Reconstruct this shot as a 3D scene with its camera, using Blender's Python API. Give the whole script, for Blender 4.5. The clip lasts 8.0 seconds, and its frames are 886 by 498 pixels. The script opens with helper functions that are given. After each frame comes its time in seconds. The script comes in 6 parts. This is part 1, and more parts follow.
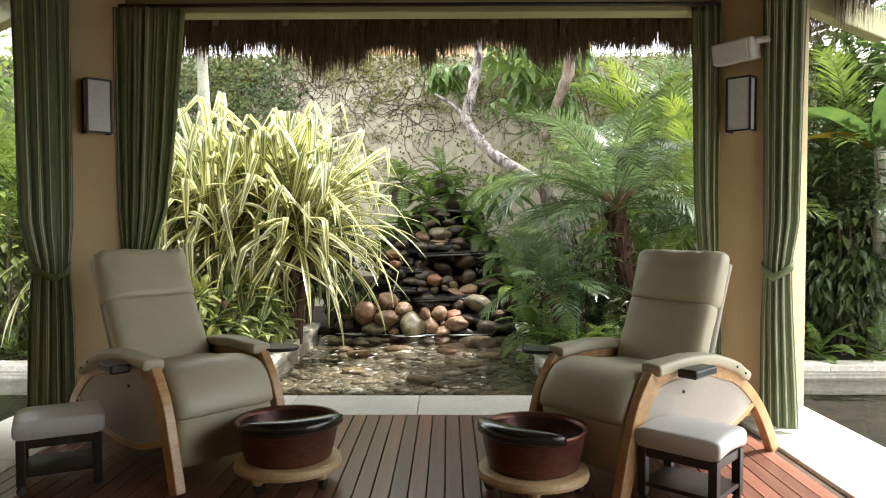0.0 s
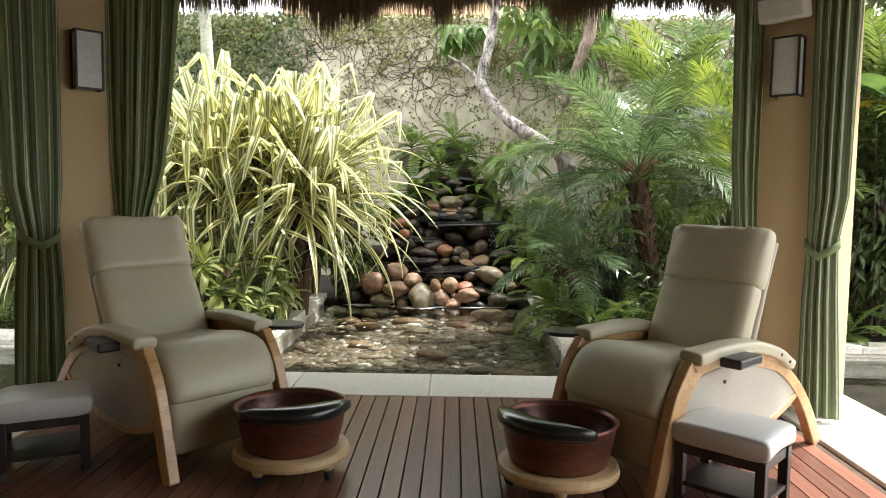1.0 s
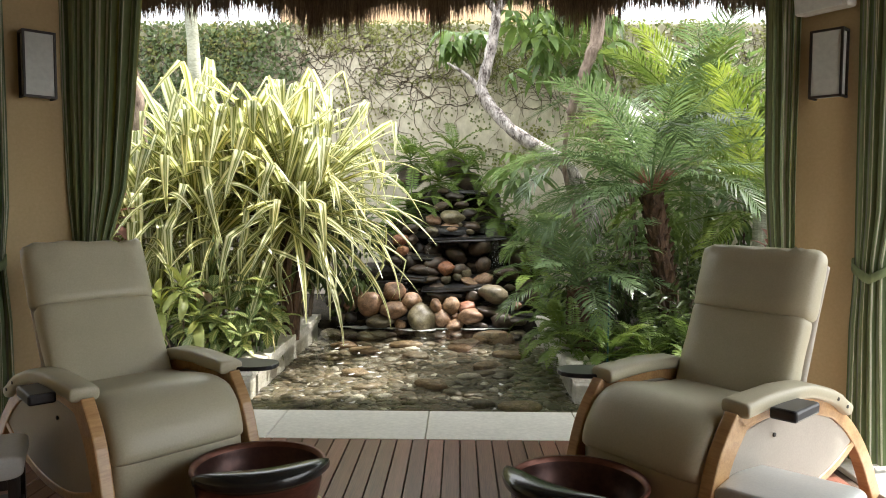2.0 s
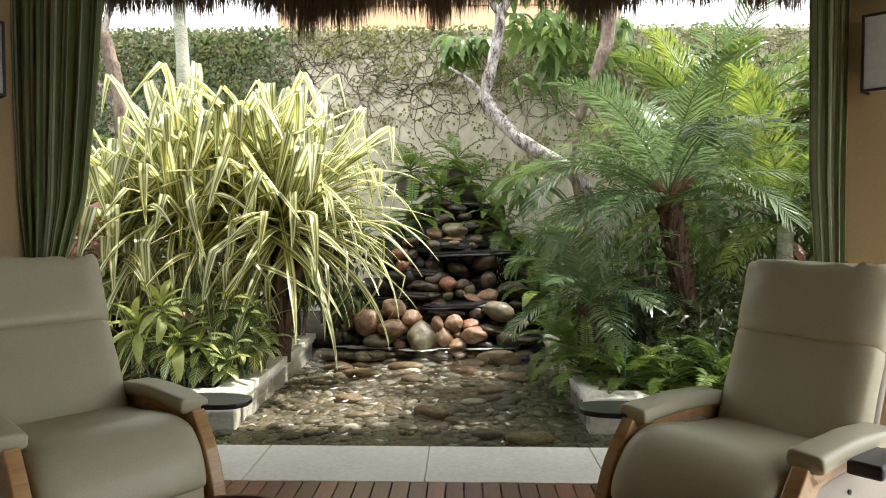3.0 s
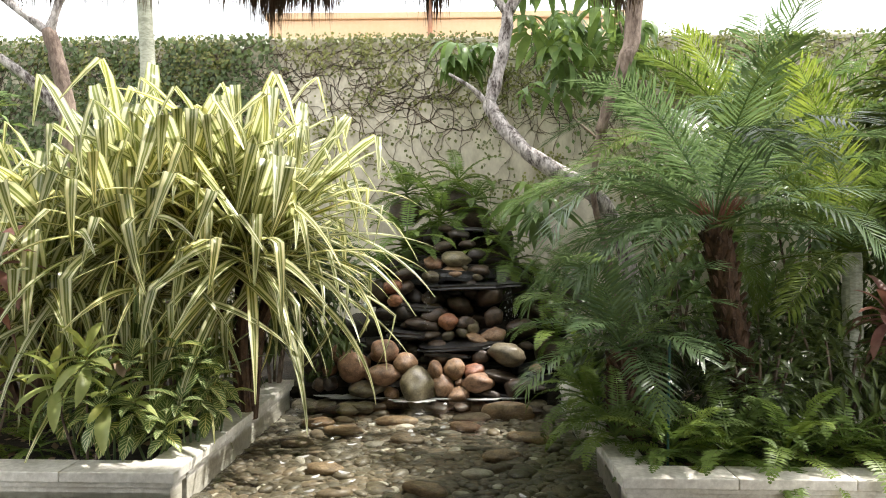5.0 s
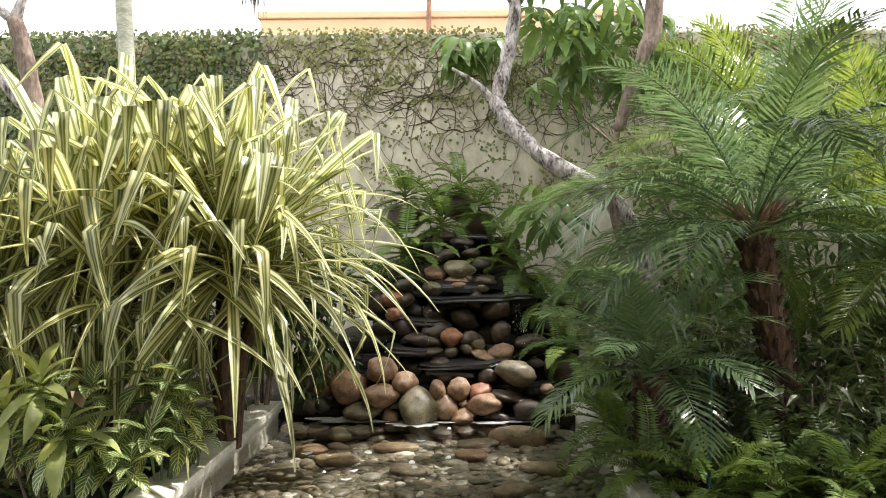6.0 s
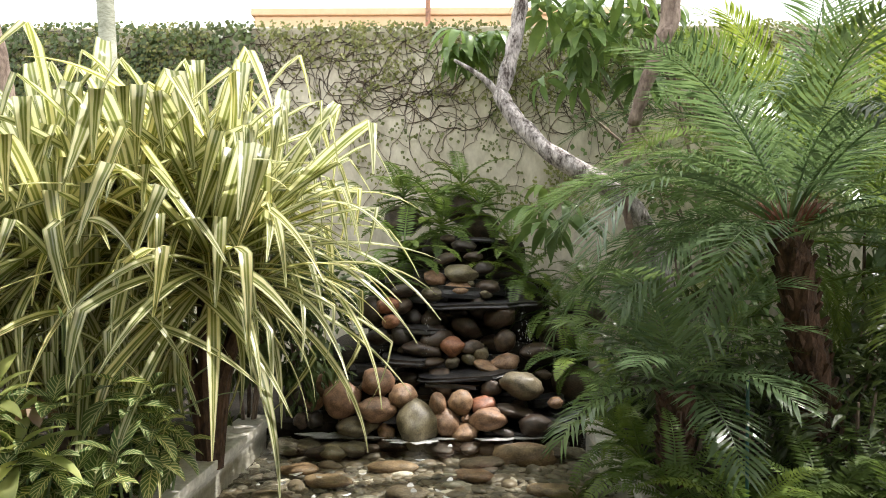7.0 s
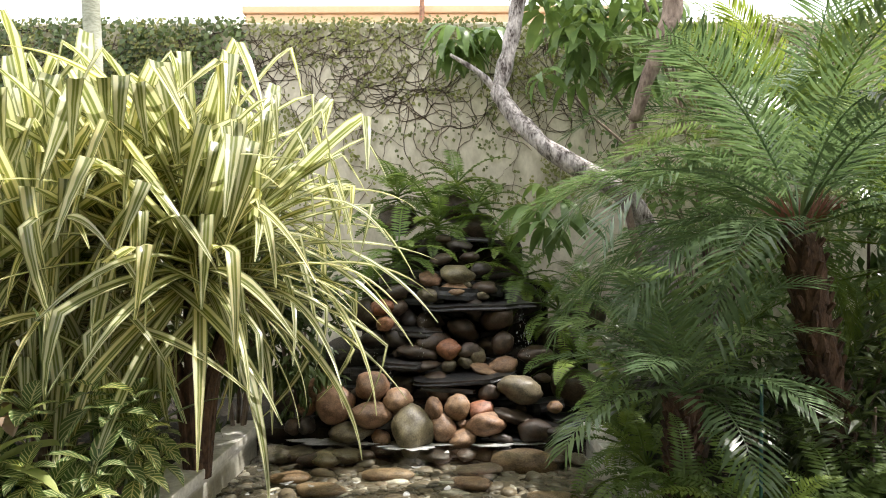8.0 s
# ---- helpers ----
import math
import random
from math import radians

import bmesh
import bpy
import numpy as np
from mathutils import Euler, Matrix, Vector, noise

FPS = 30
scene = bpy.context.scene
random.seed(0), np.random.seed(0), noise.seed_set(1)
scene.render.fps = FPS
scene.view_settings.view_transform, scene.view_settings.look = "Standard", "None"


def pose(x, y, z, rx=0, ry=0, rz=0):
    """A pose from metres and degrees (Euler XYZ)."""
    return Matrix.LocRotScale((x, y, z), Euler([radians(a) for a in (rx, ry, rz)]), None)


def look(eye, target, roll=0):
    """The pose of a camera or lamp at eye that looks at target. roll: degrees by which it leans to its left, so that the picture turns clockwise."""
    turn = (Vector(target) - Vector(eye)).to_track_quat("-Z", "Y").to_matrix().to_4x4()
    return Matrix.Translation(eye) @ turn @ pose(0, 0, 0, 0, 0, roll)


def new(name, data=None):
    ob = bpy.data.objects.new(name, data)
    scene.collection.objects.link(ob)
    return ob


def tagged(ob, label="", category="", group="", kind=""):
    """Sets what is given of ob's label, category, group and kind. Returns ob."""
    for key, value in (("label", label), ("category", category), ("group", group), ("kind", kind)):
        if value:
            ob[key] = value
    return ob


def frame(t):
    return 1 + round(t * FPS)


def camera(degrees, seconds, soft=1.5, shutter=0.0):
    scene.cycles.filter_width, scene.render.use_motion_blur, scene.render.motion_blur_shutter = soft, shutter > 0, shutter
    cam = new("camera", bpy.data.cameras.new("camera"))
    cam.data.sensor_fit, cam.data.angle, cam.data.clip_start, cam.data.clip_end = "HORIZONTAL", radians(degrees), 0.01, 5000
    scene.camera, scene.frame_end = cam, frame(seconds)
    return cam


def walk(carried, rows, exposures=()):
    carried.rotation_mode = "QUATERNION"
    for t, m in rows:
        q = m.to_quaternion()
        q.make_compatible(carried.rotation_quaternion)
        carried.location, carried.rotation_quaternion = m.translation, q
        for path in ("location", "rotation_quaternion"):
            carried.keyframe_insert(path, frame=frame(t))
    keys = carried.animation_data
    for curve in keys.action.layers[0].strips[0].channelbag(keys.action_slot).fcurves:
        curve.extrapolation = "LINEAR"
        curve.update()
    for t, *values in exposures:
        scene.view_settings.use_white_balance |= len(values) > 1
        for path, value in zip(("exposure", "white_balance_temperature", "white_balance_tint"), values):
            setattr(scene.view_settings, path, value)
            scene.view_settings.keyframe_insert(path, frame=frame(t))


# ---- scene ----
cam = camera(63.6, 8.0, soft=1.0)
PATH = [
    (0, (0.056, 0.131, 1.286), (0.041, 2.129, 1.219), -0.1),
    (0.5, (0.035, 0.244, 1.28), (0.007, 2.24, 1.171), 0.3),
    (1, (-0.005, 0.462, 1.295), (-0.038, 2.456, 1.138), 0.7),
    (1.5, (0.0, 0.685, 1.303), (-0.035, 2.679, 1.164), 0.3),
    (1.7, (0.031, 0.814, 1.318), (-0.011, 2.809, 1.187), 0.3),
    (2.8, (-0.001, 1.322, 1.327), (-0.044, 3.319, 1.229), -0.1),
    (3, (0.022, 1.448, 1.304), (-0.029, 3.445, 1.219), -0.0),
    (3.5, (0.064, 1.749, 1.316), (0.003, 3.747, 1.245), -0.1),
    (4, (0.087, 2.023, 1.31), (0.02, 4.021, 1.257), -0.1),
    (4.5, (0.073, 2.281, 1.329), (0.001, 4.279, 1.288), -0.2),
    (4.7, (0.066, 2.378, 1.311), (-0.004, 4.377, 1.284), -0.1),
    (6, (-0.031, 3.097, 1.325), (-0.084, 5.096, 1.336), 0.0),
    (6.5, (-0.062, 3.308, 1.324), (-0.118, 5.307, 1.342), 0.2),
    (7, (-0.077, 3.514, 1.303), (-0.121, 5.514, 1.331), 0.2),
    (7.5, (-0.094, 3.648, 1.299), (-0.124, 5.648, 1.331), 0.1),
    (8, (-0.103, 3.685, 1.288), (-0.128, 5.685, 1.322), 0.1),
]
walk(cam, [(t, look(e, g, r)) for t, e, g, r in PATH], [(0.0, 1.07, 6340, 12), (1.7, 1.07, 6340, 12), (3.5, 0.85, 6360, 12), (6.0, 0.66, 6380, 13), (8.0, 0.66, 6380, 13)])

# ---- light ----
SUN_EL, SUN_AZ = 60.0, 17.0          # elevation; turn from +x towards +y
world = bpy.data.worlds.new("sky")
scene.world = world
world.use_nodes = True
wn = world.node_tree
sky = wn.nodes.new("ShaderNodeTexSky")
sky.sky_type = 'NISHITA'
sky.sun_disc = False
sky.sun_elevation = radians(SUN_EL)
sky.sun_rotation = radians(90.0 - SUN_AZ)
sky.dust_density = 4.0
sky.air_density = 1.0
sky.ozone_density = 0.6
haze = wn.nodes.new("ShaderNodeMixRGB")
haze.inputs[0].default_value = 0.7
haze.inputs[2].default_value = (15.0, 15.2, 14.6, 1)   # thin bright cloud over the whole sky
wn.links.new(sky.outputs[0], haze.inputs[1])
bgd = wn.nodes["Background"]
bgd.inputs[1].default_value = 0.15
wn.links.new(haze.outputs[0], bgd.inputs[0])

sun_data = bpy.data.lights.new("sun", 'SUN')
sun_data.energy = 5.0
sun_data.angle = radians(0.9)
sun_data.color = (1.0, 0.95, 0.87)
sun = new("sun", sun_data)
sx = math.cos(radians(SUN_EL)) * math.cos(radians(SUN_AZ))
sy = math.cos(radians(SUN_EL)) * math.sin(radians(SUN_AZ))
sz = math.sin(radians(SUN_EL))
sun.matrix_world = look((sx * 30, sy * 30, sz * 30), (0, 0, 0))

# ---- materials ----


def ramp(nt, fac, stops):
    r = nt.nodes.new("ShaderNodeValToRGB")
    els = r.color_ramp.elements
    while len(els) < len(stops):
        els.new(0.5)
    for e, (p, c) in zip(els, stops):
        e.position, e.color = p, (*c, 1)
    nt.links.new(fac, r.inputs[0])
    return r.outputs[0]


def noise_tex(nt, scale, detail=4.0, rough=0.6, stretch=None, space="Object"):
    tc = nt.nodes.new("ShaderNodeTexCoord")
    n = nt.nodes.new("ShaderNodeTexNoise")
    n.inputs["Scale"].default_value = scale
    n.inputs["Detail"].default_value = detail
    n.inputs["Roughness"].default_value = rough
    if stretch:
        mp = nt.nodes.new("ShaderNodeMapping")
        mp.inputs["Scale"].default_value = stretch
        nt.links.new(tc.outputs[space], mp.inputs[0])
        nt.links.new(mp.outputs[0], n.inputs["Vector"])
    else:
        nt.links.new(tc.outputs[space], n.inputs["Vector"])
    return n.outputs["Fac"]


def mixc(nt, fac, a, b, mode='MIX'):
    m = nt.nodes.new("ShaderNodeMixRGB")
    m.blend_type = mode
    for i, v in enumerate((fac, a, b)):
        if hasattr(v, "is_linked"):
            nt.links.new(v, m.inputs[i])
        elif i == 0:
            m.inputs[0].default_value = v
        else:
            m.inputs[i].default_value = (*v, 1)
    return m.outputs[0]


def bump(nt, height, strength, dist, bsdf):
    b = nt.nodes.new("ShaderNodeBump")
    b.inputs["Strength"].default_value = strength
    b.inputs["Distance"].default_value = dist
    nt.links.new(height, b.inputs["Height"])
    nt.links.new(b.outputs[0], bsdf.inputs["Normal"])


def base_mat(name):
    m = bpy.data.materials.new(name)
    m.use_nodes = True
    return m, m.node_tree, m.node_tree.nodes["Principled BSDF"]


def rnd(nt, kind="Random"):
    return nt.nodes.new("ShaderNodeObjectInfo").outputs[kind]


def surface(name, dark, light, rough=0.6, coarse=3.0, fine=40.0, stretch=None, relief=0.3, dist=0.004,
            vary=0.0, metal=0.0, coat=0.0, sheen=0.0, space="Object"):
    """Two scales of tone between dark and light, fine relief, and a shade of its own for each piece."""
    m, nt, b = base_mat(name)
    big = noise_tex(nt, coarse, 5, 0.6, stretch, space)
    small = noise_tex(nt, fine, 4, 0.65, stretch, space)
    f = mixc(nt, 0.45, big, small)
    col = ramp(nt, f, [(0.40, dark), (0.60, light)])
    if vary:
        k = ramp(nt, rnd(nt), [(0.0, (1 - vary,) * 3), (1.0, (1 + vary * 0.6,) * 3)])
        col = mixc(nt, 1.0, col, k, 'MULTIPLY')
    nt.links.new(col, b.inputs["Base Color"])
    b.inputs["Roughness"].default_value = rough
    b.inputs["Metallic"].default_value = metal
    b.inputs["Coat Weight"].default_value = coat
    b.inputs["Sheen Weight"].default_value = sheen
    bump(nt, small, relief, dist, b)
    return m


def leaf_mat(name, dark, light, edge=None, rough=0.4, through_light=0.35, vary=0.35, stripes=None, yellow=None):
    """A leaf: v runs along it, u across it; light passes through. edge: colour of pale margins; stripes: colour of pale side veins."""
    m, nt, b = base_mat(name)
    uv = nt.nodes.new("ShaderNodeUVMap").outputs[0]
    sep = nt.nodes.new("ShaderNodeSeparateXYZ")
    nt.links.new(uv, sep.inputs[0])
    n = noise_tex(nt, 6.0, 3, 0.6)
    col = ramp(nt, n, [(0.3, dark), (0.7, light)])
    if edge:
        cr = ramp(nt, sep.outputs[0], edge)
        msk = nt.nodes.new("ShaderNodeRGBToBW")
        nt.links.new(cr, msk.inputs[0])
        col = mixc(nt, msk.outputs[0], col, yellow)
    if stripes:
        w = nt.nodes.new("ShaderNodeMath")
        w.operation = 'ABSOLUTE'
        sub = nt.nodes.new("ShaderNodeMath")
        sub.operation = 'SUBTRACT'
        nt.links.new(sep.outputs[0], sub.inputs[0])
        sub.inputs[1].default_value = 0.5
        nt.links.new(sub.outputs[0], w.inputs[0])
        sl = nt.nodes.new("ShaderNodeMath")
        sl.operation = 'MULTIPLY_ADD'
        nt.links.new(w.outputs[0], sl.inputs[0])
        sl.inputs[1].default_value = -0.55
        nt.links.new(sep.outputs[1], sl.inputs[2])
        fr = nt.nodes.new("ShaderNodeMath")
        fr.operation = 'PINGPONG'
        nt.links.new(sl.outputs[0], fr.inputs[0])
        fr.inputs[1].default_value = 0.07
        v1 = ramp(nt, fr.outputs[0], [(0.008, (1, 1, 1)), (0.026, (0, 0, 0))])
        v2 = ramp(nt, w.outputs[0], [(0.02, (1, 1, 1)), (0.06, (0, 0, 0))])
        veins = mixc(nt, 1.0, v1, v2, 'LIGHTEN')
        col = mixc(nt, veins, col, stripes)
    k = ramp(nt, rnd(nt), [(0.0, (1 - vary, 1 - vary, 1 - vary)), (0.6, (1, 1, 1)), (1.0, (1 + vary * 0.9, 1 + vary * 0.5, 1 - vary * 0.3))])
    col = mixc(nt, 1.0, col, k, 'MULTIPLY')
    nt.links.new(col, b.inputs["Base Color"])
    b.inputs["Roughness"].default_value = rough
    tr = nt.nodes.new("ShaderNodeBsdfTranslucent")
    nt.links.new(mixc(nt, 1.0, col, (1.0, 0.99, 0.82), 'MULTIPLY'), tr.inputs[0])
    mix = nt.nodes.new("ShaderNodeMixShader")
    mix.inputs[0].default_value = through_light
    nt.links.new(b.outputs[0], mix.inputs[1])
    nt.links.new(tr.outputs[0], mix.inputs[2])
    nt.links.new(mix.outputs[0], nt.nodes["Material Output"].inputs[0])
    return m


DECK = surface("deck_hardwood", (0.15, 0.060, 0.040), (0.32, 0.147, 0.10), 0.33, 1.2, 26.0, (9, 0.7, 9), 0.25, 0.002, vary=0.38)
PAVING = surface("cream_stone", (0.62, 0.60, 0.54), (0.78, 0.755, 0.685), 0.6, 1.4, 30.0, None, 0.15, 0.002, vary=0.05)
KERBSTONE = surface("weathered_cream_stone", (0.50, 0.47, 0.40), (0.78, 0.75, 0.67), 0.75, 2.2, 28.0, None, 0.4, 0.004, vary=0.08)
OCHRE = surface("ochre_plaster", (0.55, 0.42, 0.225), (0.62, 0.48, 0.27), 0.8, 0.9, 60.0, None, 0.2, 0.002)
GARDEN_WALL = surface("stained_cream_plaster", (0.47, 0.42, 0.32), (0.76, 0.70, 0.57), 0.9, 0.8, 9.0, (1, 1, 0.55), 0.35, 0.01)
PEACH = surface("peach_render", (0.74, 0.50, 0.30), (0.80, 0.56, 0.36), 0.9, 0.5, 12.0)
LEATHER = surface("taupe_leather", (0.445, 0.41, 0.285), (0.515, 0.475, 0.335), 0.42, 2.5, 140.0, None, 0.25, 0.0012, coat=0.05)
SIDE_PANEL = surface("taupe_side_upholstery", (0.37, 0.335, 0.28), (0.43, 0.395, 0.335), 0.5, 2.5, 140.0, None, 0.2, 0.001)
MAPLE = surface("honey_maple", (0.42, 0.235, 0.095), (0.58, 0.36, 0.16), 0.35, 2.0, 18.0, (1, 6, 6), 0.1, 0.001, vary=0.08, coat=0.2)
PALE_WOOD = surface("pale_dolly_wood", (0.50, 0.34, 0.17), (0.64, 0.47, 0.26), 0.45, 2.0, 22.0, (1.2, 9, 1.2), 0.15, 0.001, vary=0.08)
BLACK_TRAY = surface("black_laminate", (0.012, 0.012, 0.014), (0.022, 0.022, 0.025), 0.35, 4.0, 60.0, None, 0.05, 0.0005)
BLACK_VINYL = surface("black_vinyl", (0.010, 0.011, 0.011), (0.018, 0.019, 0.018), 0.24, 3.0, 90.0, None, 0.12, 0.0008, coat=0.3)
RUBBER = surface("black_rubber", (0.015, 0.015, 0.015), (0.03, 0.03, 0.03), 0.6, 5.0, 80.0)
COPPER = surface("aged_copper", (0.12, 0.046, 0.03), (0.22, 0.088, 0.06), 0.38, 2.2, 24.0, (1, 1, 3), 0.2, 0.002, metal=0.55)
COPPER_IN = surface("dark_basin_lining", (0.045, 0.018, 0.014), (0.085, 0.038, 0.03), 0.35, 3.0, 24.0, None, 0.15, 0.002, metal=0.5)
WHITE_VINYL = surface("white_vinyl", (0.60, 0.61, 0.59), (0.68, 0.69, 0.66), 0.36, 2.5, 110.0, None, 0.15, 0.0008, coat=0.1)
ESPRESSO = surface("espresso_wood", (0.018, 0.015, 0.013), (0.042, 0.036, 0.032), 0.4, 3.0, 30.0, (8, 8, 1), 0.15, 0.001)
STEEL = surface("steel", (0.35, 0.35, 0.35), (0.5, 0.5, 0.5), 0.3, 4.0, 60.0, None, 0.05, 0.0005, metal=1.0)
BLACK_IRON = surface("dark_bronze", (0.02, 0.016, 0.013), (0.04, 0.033, 0.028), 0.45, 6.0, 60.0)
SHADE_GLASS = surface("frosted_white_glass", (0.50, 0.52, 0.49), (0.60, 0.62, 0.58), 0.3, 3.0, 40.0)
WHITE_PLASTIC = surface("off_white_plastic", (0.52, 0.50, 0.45), (0.58, 0.56, 0.50), 0.45, 4.0, 70.0)
BEAM = surface("olive_painted_beam", (0.40, 0.39, 0.20), (0.48, 0.47, 0.26), 0.6, 1.2, 30.0, (1, 6, 6), 0.15, 0.001)
RAFTER = surface("dark_rafter_wood", (0.05, 0.03, 0.02), (0.11, 0.07, 0.045), 0.7, 2.0, 30.0, (1, 6, 6))
THATCH = surface("dry_thatch", (0.085, 0.055, 0.034), (0.28, 0.19, 0.115), 0.85, 4.0, 40.0, (6, 6, 0.6), 0.4, 0.004)
SOIL = surface("dark_wet_soil", (0.012, 0.010, 0.007), (0.05, 0.038, 0.026), 0.9, 5.0, 50.0, None, 0.8, 0.02)
SLATE = surface("wet_slate", (0.018, 0.018, 0.020), (0.075, 0.072, 0.07), 0.32, 4.0, 30.0, (1, 1, 4), 0.6, 0.006, vary=0.3)
BARK_PALE = surface("pale_lichened_bark", (0.05, 0.036, 0.03), (0.58, 0.53, 0.50), 0.9, 15.0, 50.0, (1, 1, 0.45), 0.9, 0.012)
BARK_BROWN = surface("brown_bark", (0.09, 0.06, 0.045), (0.30, 0.23, 0.18), 0.9, 7.0, 36.0, (1, 1, 0.4), 0.9, 0.012)
PALM_BARK = surface("palm_fibre_bark", (0.035, 0.02, 0.013), (0.13, 0.072, 0.042), 0.95, 12.0, 50.0, (1, 1, 0.5), 1.0, 0.012)
RING_TRUNK = surface("grey_green_palm_trunk", (0.26, 0.27, 0.20), (0.50, 0.50, 0.40), 0.8, 3.0, 24.0, (1, 1, 3), 0.3, 0.004)
VINE = surface("dry_vine_stem", (0.05, 0.035, 0.025), (0.15, 0.11, 0.08), 0.9, 6.0, 40.0)
FOAM_GLINT = surface("white_foam_and_glint", (0.3, 0.3, 0.28), (0.6, 0.6, 0.58), 0.5, 12.0, 60.0)
GREEN_STAKE = surface("green_coated_stake", (0.01, 0.06, 0.05), (0.02, 0.10, 0.085), 0.4, 5.0, 60.0)


def stone_mat(name, a, b, c, rough):
    m, nt, bs = base_mat(name)
    n1 = noise_tex(nt, 2.2, 5, 0.6)
    n2 = noise_tex(nt, 15.0, 5, 0.7)
    own = ramp(nt, rnd(nt), [(0.0, a), (0.35, b), (0.7, c), (1.0, tuple(0.5 * x + 0.5 * y for x, y in zip(a, c)))])
    tone = ramp(nt, mixc(nt, 0.5, n1, n2), [(0.40, (0.45, 0.42, 0.40)), (0.60, (1.35, 1.32, 1.25))])
    nt.links.new(mixc(nt, 1.0, own, tone, 'MULTIPLY'), bs.inputs["Base Color"])
    bs.inputs["Roughness"].default_value = rough
    bump(nt, n2, 0.5, 0.006, bs)
    return m


RIVER = stone_mat("tan_river_stone", (0.235, 0.135, 0.078), (0.33, 0.215, 0.13), (0.27, 0.16, 0.10), 0.45)
RIVER_GREY = stone_mat("olive_river_stone", (0.15, 0.13, 0.075), (0.22, 0.19, 0.12), (0.17, 0.145, 0.10), 0.42)
RIVER_RED = stone_mat("rust_river_stone", (0.30, 0.125, 0.065), (0.35, 0.17, 0.095), (0.26, 0.11, 0.065), 0.42)
RIVER_SUNK = stone_mat("sunken_river_stone", (0.24, 0.155, 0.09), (0.30, 0.215, 0.13), (0.20, 0.165, 0.115), 0.5)
RIVER_WET = stone_mat("wet_dark_stone", (0.06, 0.042, 0.03), (0.095, 0.066, 0.045), (0.045, 0.036, 0.029), 0.38)


def pebble_mat():
    m, nt, bs = base_mat("pool_pebbles")
    g = nt.nodes.new("ShaderNodeNewGeometry")
    own = ramp(nt, g.outputs["Random Per Island"], [(0.0, (0.09, 0.08, 0.056)), (0.25, (0.165, 0.135, 0.09)), (0.5, (0.115, 0.104, 0.078)),
                                                   (0.75, (0.225, 0.172, 0.115)), (0.94, (0.20, 0.18, 0.14)), (0.97, (0.6, 0.56, 0.48))])
    n = noise_tex(nt, 30.0, 4, 0.6)
    tone = ramp(nt, n, [(0.3, (0.6, 0.6, 0.58)), (0.7, (1.25, 1.25, 1.2))])
    nt.links.new(mixc(nt, 1.0, own, tone, 'MULTIPLY'), bs.inputs["Base Color"])
    bs.inputs["Roughness"].default_value = 0.5
    bump(nt, n, 0.3, 0.004, bs)
    return m


PEBBLE = pebble_mat()


def water_mat():
    m, nt, bs = base_mat("clear_pool_water")
    nt.nodes.remove(bs)
    clear = nt.nodes.new("ShaderNodeBsdfTransparent")
    clear.inputs[0].default_value = (0.90, 0.92, 0.86, 1)
    gloss = nt.nodes.new("ShaderNodeBsdfGlossy")
    gloss.inputs["Roughness"].default_value = 0.03
    fr = nt.nodes.new("ShaderNodeFresnel")
    fr.inputs[0].default_value = 1.33
    n1 = noise_tex(nt, 5.0, 3, 0.55)
    bp = nt.nodes.new("ShaderNodeBump")
    bp.inputs["Strength"].default_value = 0.34
    bp.inputs["Distance"].default_value = 0.03
    nt.links.new(n1, bp.inputs["Height"])
    nt.links.new(bp.outputs[0], gloss.inputs["Normal"])
    nt.links.new(bp.outputs[0], fr.inputs["Normal"])
    mix = nt.nodes.new("ShaderNodeMixShader")
    nt.links.new(fr.outputs[0], mix.inputs[0])
    nt.links.new(clear.outputs[0], mix.inputs[1])
    nt.links.new(gloss.outputs[0], mix.inputs[2])
    nt.links.new(mix.outputs[0], nt.nodes["Material Output"].inputs[0])
    return m


WATER = water_mat()


